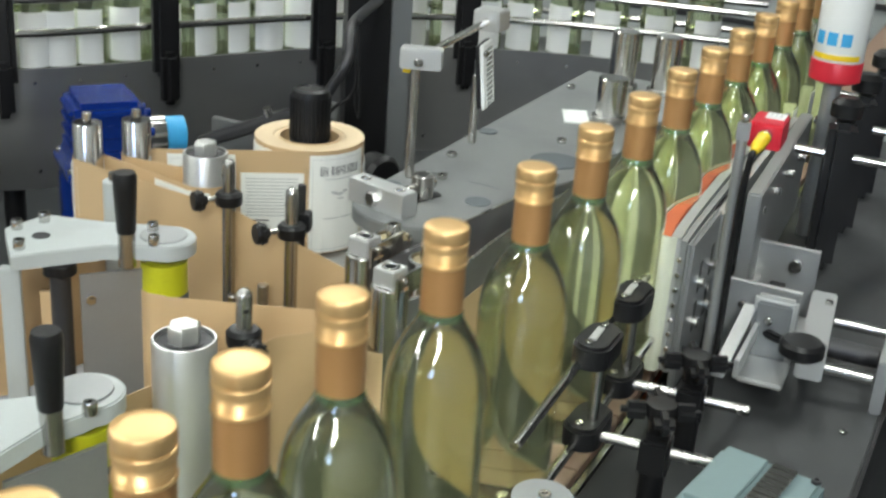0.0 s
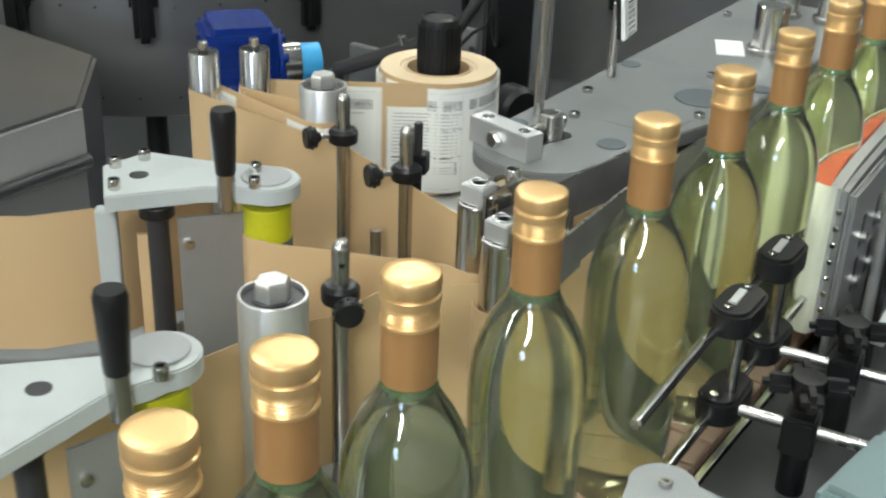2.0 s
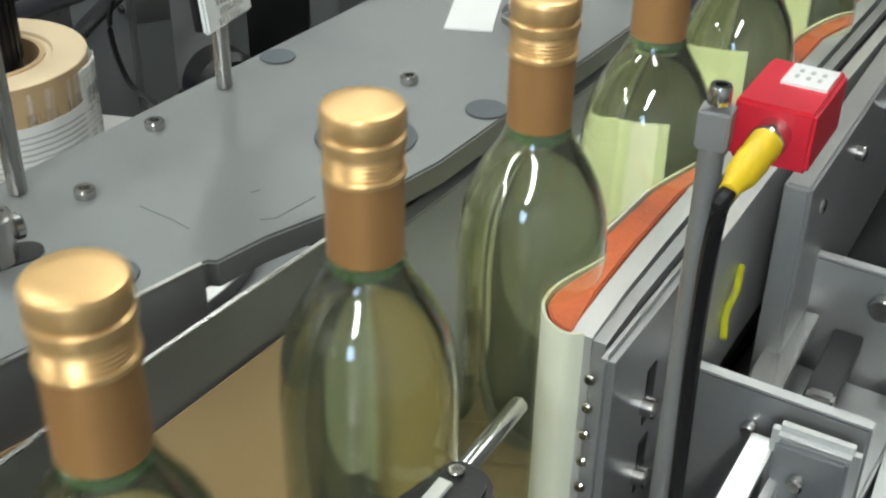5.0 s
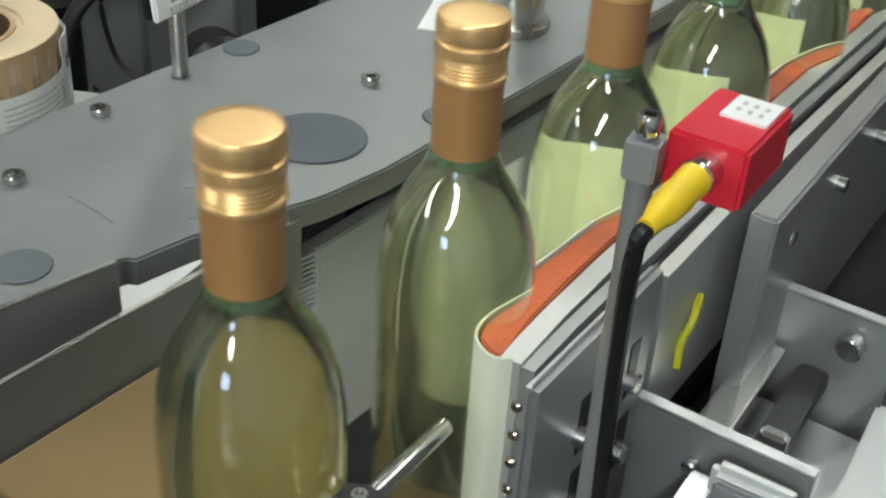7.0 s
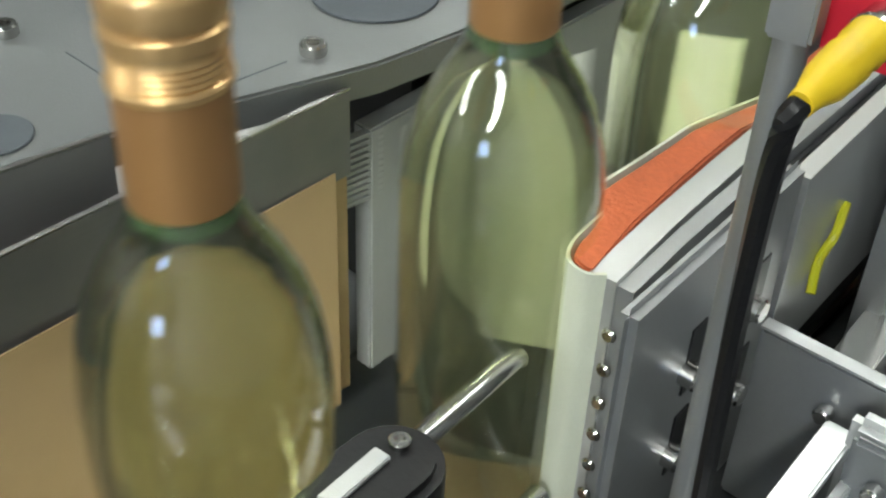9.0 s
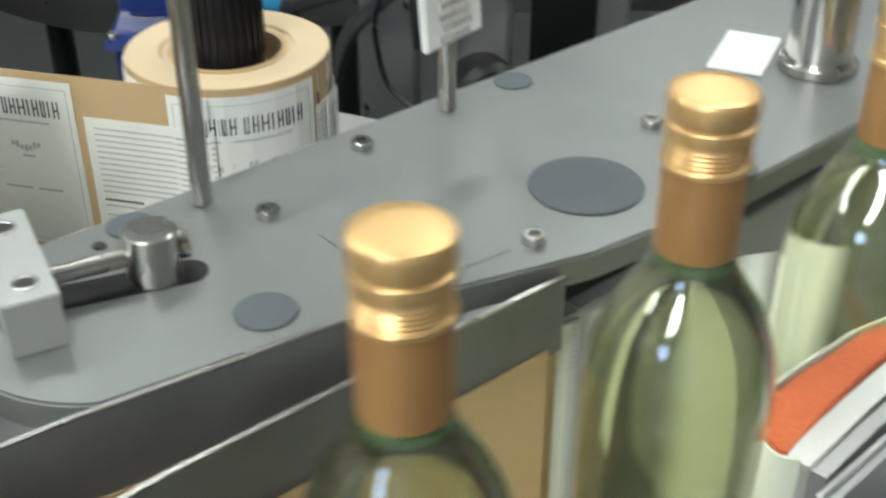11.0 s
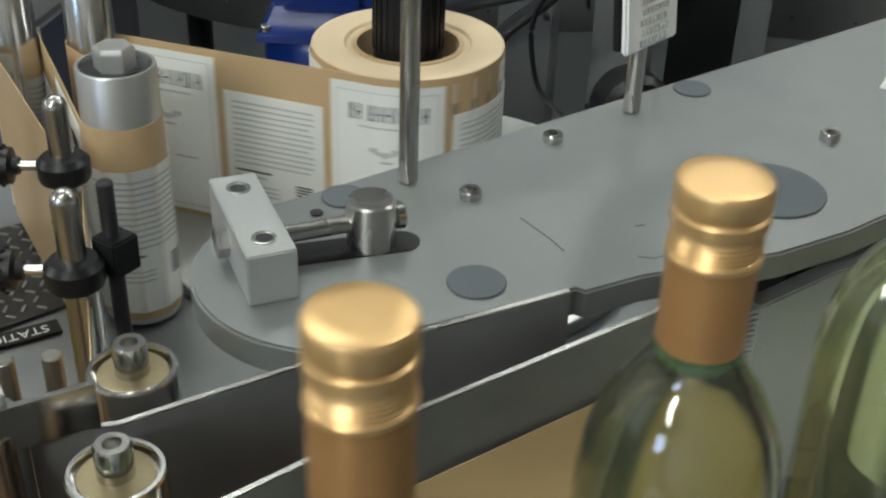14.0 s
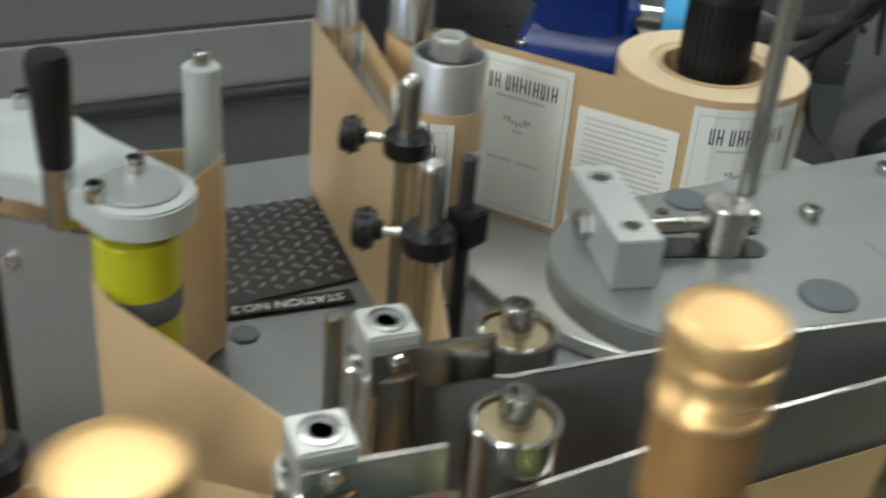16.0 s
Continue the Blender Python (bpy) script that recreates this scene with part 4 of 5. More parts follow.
def build_brackets():
    t = thing("pad_bracket", "bent aluminium bracket carrying the pad on a slide", "bracket")
    for y, xa, xb, zt in ((0.66, 0.070, 0.157, 0.985), (0.50, 0.072, 0.166, 0.995)):
        u = part("upright", box(bm_new(), ((xa + xb) / 2, y + 0.003, (zt + 0.895) / 2), (xb - xa, 0.006, zt - 0.895), 1.5, 0.0015), M_ALUDARK, t, "folded aluminium upright")
        part("bright_edge", box(bm_new(), ((xa + xb) / 2, y + 0.003, zt + 0.0006), (xb - xa, 0.0068, 0.0012), 1.5), M_ALU, u, "bright sawn edge")
    part("foot", box(bm_new(), (0.125, 0.580, 0.901), (0.075, 0.15, 0.010), 0, 0.002), M_ALU, t)
    part("slide", box(bm_new(), (0.092, 0.580, 0.940), (0.020, 0.15, 0.014), 4, 0.001), M_STEEL, t)
    part("slide", box(bm_new(), (0.122, 0.580, 0.936), (0.018, 0.15, 0.012), 4, 0.001), M_DARK, t)
    part("slide_stop", box(bm_new(), (0.124, 0.575, 0.944), (0.016, 0.010, 0.012), 4, 0.002), M_STEEL, t)
    part("cap_screw", rod(bm_new(), (0.133, 0.648, 0.967), (0.133, 0.659, 0.967), 0.0078), M_STEEL, t, "large socket screw")
    part("cap_screw", rod(bm_new(), (0.108, 0.492, 0.972), (0.108, 0.499, 0.972), 0.004), M_STEEL, t)
    part("lever_bar", box(bm_new(), (0.121, 0.415, 0.968), (0.013, 0.15, 0.006), 2, 0.001, 5), M_ALU, t, "flat pale lever bar")
    part("lever_bar", box(bm_new(), (0.132, 0.430, 0.955), (0.005, 0.11, 0.020), 2, 0.001), M_ALU, t)
    b = part("hinge_block", box(bm_new(), (0.145, 0.485, 0.944), (0.044, 0.012, 0.100), 3, 0.004), M_ALU, t)
    part("hinge_face", box(bm_new(), (0.1452, 0.4775, 0.943), (0.036, 0.005, 0.092), 3, 0.002), M_BED, b, "dark brushed face")
    part("hinge_cover", box(bm_new(), (0.150, 0.446, 0.925), (0.046, 0.06, 0.006), 3, 0.002), M_ALU, t)
    part("cap_screw", rod(bm_new(), (0.142, 0.467, 0.971), (0.142, 0.474, 0.971), 0.0042), M_STEEL, b)
    part("hand_wheel", lathe(bm_new(), [(0.018, 0), (0.023, 0.004), (0.023, 0.014), (0.019, 0.018), (0, 0.018)], seg=28, m=pose(0.182, 0.452, 0.950, 0, 0, 0)), M_BLACK, t, "round black hand wheel")
    part("crank", box(bm_new(), (0.158, 0.462, 0.958), (0.040, 0.012, 0.008), -25, 0.003), M_BLACK, t, "black crank lever")
    part("end_plate", box(bm_new(), (0.183, 0.545, 0.938), (0.028, 0.19, 0.024), 6, 0.002), M_ALU, t)
    for y in (0.498, 0.625):
        part("cap_screw", hexbolt(bm_new(), 0.183, y - 0.02, 0.950, 0.0045, 0.004), M_STEEL, t)
        part("guide_bar", rod(bm_new(), (0.19, y, 0.922), (0.252, y + 0.003, 0.922), 0.0062), M_STEEL, t, "round guide bar")
    part("guide_bar", rod(bm_new(), (0.19, 0.562, 0.918), (0.25, 0.564, 0.918), 0.011), M_DARK, t)
    part("bar_support", box(bm_new(), (0.258, 0.57, 0.925), (0.012, 0.19, 0.06), 2, 0.002), M_ALUDARK, t)
    part("cable_tie", sweep(bm_new(), curve_pts([(0.066, 0.575, 1.015), (0.070, 0.560, 1.008), (0.068, 0.555, 0.995), (0.072, 0.545, 0.985)]), 0.0022), M_LIME, t, "yellow tie scrap")


build_brackets()


def build_photo_sensor():
    t = thing("photo_sensor", "red photoelectric sensor with a yellow plug on a steel post", "sensor")
    part("post", cyl(bm_new(), 0.099, 0.400, 0.895, 1.190, 0.0050), M_ALUDARK, t, "grey square-capped post")
    part("post_cap", box(bm_new(), (0.099, 0.400, 1.184), (0.0125, 0.0125, 0.016), 10, 0.001), M_ALUDARK, t)
    part("screw", hexbolt(bm_new(), 0.099, 0.400, 1.193, 0.0045, 0.008), M_STEEL, t)
    b = part("housing", box(bm_new(), (0.115, 0.437, 1.1785), (0.031, 0.046, 0.025), 3, 0.0015), M_RED, t, "red plastic housing")
    part("sticker", box(bm_new(), (0.1185, 0.446, 1.1916), (0.018, 0.020, 0.0012), 3), M_LABEL, b, "white sticker with dark dots")
    for k in range(6):
        part("print_dot", box(bm_new(), (0.1140 + 0.0045 * (k % 3), 0.443 + 0.006 * (k // 3), 1.1923), (0.0016, 0.0026, 0.0006), 3), M_INKGREY, b)
    part("mounting", box(bm_new(), (0.0965, 0.432, 1.172), (0.004, 0.060, 0.016), 3, 0.001), M_ALUDARK, t)
    p = part("plug", lathe(bm_new(), [(0.0066, 0), (0.0066, 0.006), (0.0060, 0.008), (0.0066, 0.012), (0.0060, 0.022), (0.0040, 0.029), (0.0036, 0.033), (0, 0.033)], seg=20, m=Matrix.Translation((0.1175, 0.405, 1.180)) @ Vector((-0.03, -0.98, -0.18)).to_track_quat("Z", "Y").to_matrix().to_4x4()), M_YELLOW, t, "yellow rubber plug")
    part("collar", rod(bm_new(), (0.1172, 0.415, 1.180), (0.1175, 0.404, 1.180), 0.0070), M_STEEL, p)
    part("cable", sweep(bm_new(), curve_pts([(0.1166, 0.374, 1.1745), (0.1150, 0.370, 1.165), (0.1105, 0.380, 1.11), (0.1090, 0.391, 1.00), (0.1085, 0.397, 0.898)]), 0.0034), M_BLACK, t, "black cable")


build_photo_sensor()

# ---- deck on the aisle side ----
def build_deck():
    t = setting("side_deck", box(bm_new(), (0.160, 0.55, 0.880), (0.215, 2.0, 0.030), bev=0.002), M_DECK, "dark grey steel deck beside the conveyor", "deck")
    part("edge_seal", box(bm_new(), (0.2705, 0.55, 0.875), (0.004, 2.0, 0.05)), M_BLACK, t)
    for x, y in ((0.24, 0.42), (0.23, 0.30), (0.245, 0.62)):
        part("screw", hexbolt(bm_new(), x, y, 0.895, 0.004, 0.003), M_STEEL, t)
    tagged(part("deck_frame", box(bm_new(), (0.160, 0.55, 0.43), (0.20, 1.96, 0.86)), M_DARK), "dark machine frame under the deck", "machine frame", kind="structure")


build_deck()


def build_stop_disc():
    t = thing("stop_arm", "flat grey metal arm with a round end and a screw", "arm")
    out = arc(0.088, -0.022, 0.022, 30, 210, 14) + [(0.10, -0.16), (0.19, -0.16), (0.20, -0.02)]
    part("arm", prism(bm_new(), out, 1.008, 1.018, 0.001), M_BED, t)
    part("screw", hexbolt(bm_new(), 0.090, -0.024, 1.018, 0.0045, 0.004), M_STEEL, t)
    part("leg", cyl(bm_new(), 0.16, -0.10, 0.89, 1.008, 0.012), M_DARK, t)


build_stop_disc()


def build_grey_box():
    t = thing("terminal_box", "teal grey plastic terminal box with a clear ribbed window", "terminal box", at=(0.207, 0.112, 0.880), rz=-8)
    b = part("housing", box(bm_new(), (0, 0, 0.055), (0.085, 0.10, 0.11), bev=0.004), M_GREYBOX, t)
    part("rim", box(bm_new(), (-0.020, 0, 0.112), (0.034, 0.088, 0.004), bev=0.001), M_GREYBOX, b)
    for k in range(10):
        part("window_rib", box(bm_new(), (0.012, -0.038 + 0.0084 * k, 0.1135), (0.020, 0.0076, 0.004), bev=0.001), M_STEEL, b, "clear shiny rib")
    for dx, dy in ((-0.034, 0.043), (0.036, 0.043)):
        part("screw", hexbolt(bm_new(), dx, dy, 0.110, 0.004, 0.003), M_DARK, b)


build_grey_box()


# ---- background: motor, column, return conveyor ----
def build_motor():
    t = thing("gear_motor", "blue painted worm gear motor with a light blue coupling", "gear motor", at=(-0.918, 0.762, -0.028), rz=52)
    g = part("gearbox", box(bm_new(), (-0.060, 0, 0.945), (0.105, 0.125, 0.095), 0, 0.010), M_BLUE, t, "blue cast gearbox")
    for k in range(4):
        part("fin", box(bm_new(), (-0.060, -0.0645, 0.915 + 0.020 * k), (0.080, 0.008, 0.007), 0, 0.002), M_BLUE, g)
        part("fin", box(bm_new(), (-0.115, 0, 0.915 + 0.020 * k), (0.008, 0.090, 0.007), 0, 0.002), M_BLUE, g)
    part("skirt", lathe(bm_new(), [(0.098, 0.878), (0.098, 0.886), (0.086, 0.892), (0.072, 0.915)], seg=4, m=pose(-0.062, -0.010, 0, 0, 0, 45)), M_BLUE, t, "flared casting above the motor")
    part("motor_body", lathe(bm_new(), [(0.066, 0.675), (0.072, 0.690), (0.072, 0.868), (0.066, 0.878)], (-0.062, -0.010, 0), 32), M_BLUE, t, "blue motor casing")
    part("flange_ring", lathe(bm_new(), [(0.052, 0), (0.052, 0.006), (0.047, 0.009), (0.034, 0.009)], seg=36, m=pose(-0.008, -0.018, 0.925, 0, 90, 0)), M_BLUE, g, "scalloped round cover")
    for k in range(8):
        a = radians(45 * k + 20)
        part("cover_lug", rod(bm_new(), (-0.008, -0.018 + 0.045 * math.cos(a), 0.925 + 0.045 * math.sin(a)), (0.006, -0.018 + 0.045 * math.cos(a), 0.925 + 0.045 * math.sin(a)), 0.0075), M_BLUE, g)
    part("flange", rod(bm_new(), (-0.002, -0.018, 0.925), (0.030, -0.018, 0.925), 0.033), M_STEEL, t, "round steel flange")
    part("coupling", rod(bm_new(), (0.03, -0.018, 0.925), (0.062, -0.018, 0.925), 0.029), M_CYAN, t, "light blue coupling")
    for dx, dy in ((-0.122, -0.068), (-0.004, -0.068), (-0.122, 0.046), (-0.004, 0.046)):
        part("bolt", hexbolt(bm_new(), dx, dy, 0.886, 0.0075, 0.009), M_STEEL, t)
    part("mount", box(bm_new(), (-0.07, 0, 0.354), (0.12, 0.12, 0.652)), M_DARK, t)


build_motor()


def build_column():
    t = thing("frame_column", "black and steel machine frame column behind the plate", "column", at=(-0.682, 1.055, 0.0), rz=38)
    part("black_post", box(bm_new(), (0, 0, 1.2), (0.072, 0.06, 2.4)), M_BLACK, t)
    part("steel_post", box(bm_new(), (0.055, 0.0, 1.2), (0.034, 0.055, 2.4), 0, 0.002), M_BED, t, "brushed steel profile")
    part("foot", box(bm_new(), (0.01, 0, 0.03), (0.16, 0.12, 0.06), 0, 0.003), M_DARK, t)


build_column()


def build_tread():
    t = setting("station_mat", prism(bm_new(), [(-0.556, 0.02), (-0.423, 0.02), (-0.433, 0.208), (-0.546, 0.238)], BED + 0.0005, BED + 0.0025), M_TREAD, "dark diamond tread mat with a station sign", "tread mat")
    me = mesh_of("tread_stud", box(bm_new(), (0, 0, 0), (0.0066, 0.0017, 0.0012)), M_ALUDARK)
    for i in range(12):
        for j in range(21):
            x, y = -0.548 + 0.0105 * i + 0.0052 * (j % 2), 0.028 + 0.0098 * j
            hi = 0.230 - (x + 0.55) * 0.24
            if y < hi and x < -0.437:
                o = new("tread_stud", me)
                o.matrix_basis = pose(x, y, BED + 0.003, 0, 0, 40 if (i + j) % 2 else -35)
                o.parent = t
    s = part("sign", box(bm_new(), (-0.4240, 0.1045, BED + 0.0022), (0.186, 0.014, 0.0016), 84), M_BLACK, t, "black sign strip")
    fc = bpy.data.curves.new("sign_text", "FONT")
    fc.body = "STATION NO.2"
    fc.size, fc.extrude, fc.align_x, fc.align_y = 0.0108, 0.0001, "CENTER", "CENTER"
    fo = bpy.data.objects.new("sign_text", fc)
    scene.collection.objects.link(fo)
    fo.matrix_basis = pose(-0.4184, 0.154, BED + 0.0033, 0, 0, -96)
    me2 = bpy.data.meshes.new_from_object(fo)
    me2.materials.clear()
    me2.materials.append(M_LABEL)
    bpy.data.objects.remove(fo)
    bpy.data.curves.remove(fc)
    o = new("sign_text", me2)
    o.matrix_basis = pose(-0.4184, 0.154, BED + 0.0033, 0, 0, -96)
    o.parent = s


build_tread()

LOOP = curve_pts([(-2.30, 0.74, 0), (-1.85, 0.70, 0), (-1.50, 0.72, 0), (-1.27, 0.84, 0), (-1.10, 1.12, 0), (-0.90, 1.42, 0), (-0.60, 1.64, 0), (-0.16, 1.76, 0)], 6)


def loop_at(s, off=0.0):
    """The point at the share s of the return conveyor's near edge, moved off metres to its far side, and its heading."""
    k = min(len(LOOP) - 2, int(s * (len(LOOP) - 1)))
    a, b = LOOP[k], LOOP[k + 1]
    f = s * (len(LOOP) - 1) - k
    d = (b - a).normalized()
    p = a + (b - a) * f
    return p.x - d.y * off, p.y + d.x * off, math.degrees(math.atan2(d.y, d.x))


def build_return():
    def line(off, n=44):
        return [loop_at(k / n, off)[:2] for k in range(n + 1)]
    t = setting("return_conveyor", ribbon(bm_new(), line(0), 0.70, 0.925, 0.006), M_RETURN, "curved stainless return conveyor carrying bottles", "conveyor")
    deck = bm_new()
    prism(deck, (line(0.006) + line(0.15)[::-1])[::-1], 0.86, 0.885)
    part("deck", deck, M_DARK, t)
    part("back_guard", ribbon(bm_new(), line(0.155), 0.70, 0.925, 0.006), M_RETURN, t)
    for off, z in ((0.012, 0.985), (0.012, 1.045), (0.145, 0.985), (0.145, 1.045)):
        part("guide_rail", sweep(bm_new(), [(x, y, z) for x, y in line(off)], 0.0075), M_STEEL, t, "round guide rail")
    for s in (0.12, 0.30, 0.42, 0.55, 0.68, 0.8):
        x, y, h = loop_at(s, -0.012)
        brk = part("rail_bracket", box(bm_new(), (x, y, 0.98), (0.05, 0.032, 0.17), h, 0.010), M_BLACK, t, "black bent rail bracket")
        x2, y2, h = loop_at(s, -0.03)
        part("bracket_foot", box(bm_new(), (x2, y2, 0.895), (0.036, 0.03, 0.10), h + 12, 0.010), M_BLACK, brk)
        part("leg", cyl(bm_new(), *loop_at(s, 0.07)[:2], 0, 0.70, 0.02), M_DARK, t)
    for k in range(26):
        x, y, h = loop_at(0.05 + 0.036 * k, -0.005)
        for z in (0.735, 0.90):
            part("rivet", box(bm_new(), (x, y, z), (0.006, 0.006, 0.006), h, 0.002), M_STEEL, t)


build_return()


def build_hood():
    t = setting("machine_hood", prism(bm_new(), [(-2.4, -0.9), (-0.90, -0.9), (-0.90, 0.36), (-1.05, 0.52), (-2.4, 0.62)], 0.55, 0.935, 0.006), M_HOOD, "grey stainless machine casing behind the bed", "machine casing")
    # sheen on the casing's side face, put in as an added paler sheet
    part("lit_face_sheet", box(bm_new(), (-0.8965, -0.27, 0.900), (0.005, 1.26, 0.066), bev=0.001), M_SATIN, t, "added paler steel sheet for the sheen on the casing's side")
    part("top_rail", rod(bm_new(), (-0.892, -0.9, 0.862), (-0.892, 0.36, 0.862), 0.010), M_DARK, t)
    for k in range(5):
        part("stud", rod(bm_new(), (-1.30 + 0.06 * k, 0.545 - 0.006 * k, 0.90), (-1.305 + 0.06 * k, 0.515 - 0.006 * k, 0.90), 0.011), M_STEEL, t)
    part("tray", box(bm_new(), (-0.76, -0.10, 0.74), (0.27, 1.6, 0.02)), M_SATIN, t, "bright steel lower tray")


build_hood()


def build_rack():
    t = setting("cabinet_back", box(bm_new(), (-1.2, 4.2, 1.0), (2.6, 0.3, 2.0), 0, 0.01), M_WHITEPAINT, "pale equipment cabinets at the back of the hall", "cabinet")
    for k in range(9):
        part("vent_slat", box(bm_new(), (-1.2, 4.04, 0.6 + 0.13 * k), (2.3, 0.02, 0.02)), M_DARK, t)
    t2 = thing("dark_cabinet", "black control cabinet beside the aisle", "cabinet", at=(0.95, 2.6, 0))
    part("body", box(bm_new(), (0, 0, 0.9), (0.6, 1.2, 1.8), 0, 0.01), M_BLACK, t2)
    for k in range(8):
        part("vent_slat", box(bm_new(), (-0.305, 0, 0.7 + 0.07 * k), (0.02, 1.0, 0.012)), M_ALUDARK, t2)


build_rack()


def build_dispenser():
    t = thing("spray_bottle", "white plastic bottle with a red base and printed band", "bottle", at=(0.092, 0.97, 0.895))
    part("post", cyl(bm_new(), 0, 0, 0, 0.222, 0.012), M_ALUDARK, t)
    part("base", lathe(bm_new(), [(0.026, 0.222), (0.034, 0.226), (0.0345, 0.250), (0.0335, 0.252)], seg=32), M_RED, t, "red plastic base")
    part("body", lathe(bm_new(), [(0.0325, 0.252), (0.0335, 0.254), (0.0335, 0.42), (0.02, 0.45), (0.012, 0.47), (0, 0.47)], seg=32), M_LABEL, t, "white plastic body")
    for k in range(3):
        part("print_bar", ribbon(bm_new(), arc(0, 0, 0.0338, 215 + 32 * k, 238 + 32 * k, 6), 0.275, 0.292, 0.0005), M_CYAN, t)
    part("print_bar", ribbon(bm_new(), arc(0, 0, 0.0338, 210, 330, 12), 0.256, 0.263, 0.0005), M_YELLOW, t)


build_dispenser()


def build_far_clamps():
    for y in (0.86, 1.02, 1.2):
        t = thing("rail_clamp", "black plastic rail clamp with a steel rod on a post", "rail clamp", "rail clamps", (0.13, y, 0.895))
        part("body", box(bm_new(), (0, 0, 0.10), (0.035, 0.05, 0.20), 12, 0.010), M_BLACK, t)
        part("rod", rod(bm_new(), (-0.06, -0.01, 0.155), (0.06, 0.01, 0.15), 0.006), M_STEEL, t)
        part("knob", lathe(bm_new(), [(0.010, 0.20), (0.020, 0.205), (0.020, 0.222), (0.012, 0.23), (0, 0.23)], seg=16), M_BLACK, t)
    t = thing("aisle_frame", "grey frame post with a red stop button box", "frame post", at=(0.235, 0.95, 0))
    part("post", box(bm_new(), (0, 0, 0.6), (0.03, 0.03, 1.2), 0, 0.002), M_ALUDARK, t)
    part("red_box", box(bm_new(), (0.03, 0.0, 1.02), (0.03, 0.05, 0.11), 0, 0.004), M_RED, t, "red plastic box")


build_far_clamps()


def build_cables():
    for c, r in (([(-0.470, 0.66, 1.16), (-0.472, 0.66, 1.07), (-0.500, 0.66, 1.040), (-0.520, 0.66, 1.015), (-0.527, 0.66, 0.985), (-0.512, 0.66, 0.944), (-0.476, 0.66, 0.929), (-0.43, 0.65, 0.90)], 0.0024),
                 ([(-0.477, 0.67, 1.16), (-0.476, 0.67, 1.06), (-0.470, 0.67, 1.03), (-0.462, 0.66, 1.045), (-0.466, 0.66, 1.10), (-0.47, 0.66, 1.16)], 0.0018)):
        t = thing("cable", "thin black cable looping behind the plate", "cable", "cables")
        part("jacket", sweep(bm_new(), curve_pts(c), r), M_BLACK, t)
    t = thing("hose", "thick dark grey hose hanging behind the label roll", "hose")
    part("jacket", sweep(bm_new(), curve_pts([(-0.70, 0.74, 0.86), (-0.668, 0.74, 0.921), (-0.592, 0.74, 0.990), (-0.552, 0.74, 1.046), (-0.535, 0.75, 1.085), (-0.56, 0.80, 1.12), (-0.62, 0.98, 1.12), (-0.66, 1.03, 1.10)]), 0.008, 12), M_DARK, t)
    t = thing("cross_tube", "grey steel cross tube with a bolt behind the label roll", "tube")
    part("tube", rod(bm_new(), (-0.80, 0.76, 0.905), (-0.60, 0.76, 0.997), 0.011), M_DARK, t)
    part("bolt", rod(bm_new(), (-0.672, 0.756, 0.972), (-0.674, 0.752, 0.986), 0.007), M_STEEL, t)
    part("leg", cyl(bm_new(), -0.80, 0.76, 0.0, 0.905, 0.011), M_DARK, t)


build_cables()


def build_back_panels():
    for x, y, w, top in ((-0.722, 0.965, 0.090, 0.945), (-0.860, 0.940, 0.105, 0.885)):
        t = thing("back_panel", "upright grey painted machine panel with screws", "panel", "back panels", (x, y, 0))
        part("sheet", box(bm_new(), (0, 0, top / 2), (w, 0.012, top), 0, 0.002), M_BACKPANEL, t)
        for dx in (-0.4, 0.4):
            for z in (top - 0.03, top - 0.19):
                part("screw", rod(bm_new(), (dx * w, -0.006, z), (dx * w, -0.010, z), 0.005), M_DARK, t)
    t = thing("drive_wheel", "black rubber wheel on a dark stand", "wheel", at=(-0.475, 0.735, 0))
    part("tyre", lathe(bm_new(), [(0.020, -0.022), (0.027, -0.021), (0.033, -0.014), (0.034, 0.014), (0.028, 0.021), (0.018, 0.022)], seg=36, m=pose(0, 0, 0.925, 90, 0, 70)), M_BLACK, t)
    part("stand", box(bm_new(), (0.0, 0.03, 0.44), (0.03, 0.02, 0.88), 35), M_DARK, t)


build_back_panels()

# ---- bottles ----
BODY = [(0.030, 0.0), (0.0355, 0.002), (0.0372, 0.006), (0.0372, 0.168), (0.0366, 0.180), (0.0345, 0.194), (0.0305, 0.207), (0.0250, 0.218), (0.0195, 0.2265), (0.0162, 0.233), (0.0146, 0.240), (0.0140, 0.250), (0.0138, 0.285)]
WINE = [(0.026, 0.006), (0.0335, 0.009), (0.0342, 0.014), (0.0342, 0.168), (0.0336, 0.179), (0.0315, 0.192), (0.0275, 0.204), (0.0220, 0.2145), (0.0165, 0.223), (0.0125, 0.230), (0, 0.230)]
SKIRT = [(0.01462, 0.2385), (0.0150, 0.2390), (0.01495, 0.2725)]
CAP = [(0.01495, 0.2725), (0.0157, 0.2728), (0.0158, 0.2744), (0.0153, 0.2752), (0.0145, 0.2757), (0.0151, 0.2766), (0.0145, 0.2775), (0.0151, 0.2784), (0.0145, 0.2793), (0.0151, 0.2802), (0.0145, 0.2811), (0.0151, 0.2820), (0.0147, 0.2828), (0.0148, 0.2846), (0.0156, 0.2851), (0.0158, 0.2864), (0.0157, 0.2890), (0.0150, 0.2897), (0.0143, 0.2901), (0.0143, 0.2909), (0.0154, 0.2914), (0.0157, 0.2922), (0.0157, 0.2978), (0.0155, 0.2992), (0.0150, 0.3001), (0.0141, 0.3005), (0.0090, 0.3006), (0, 0.3006)]


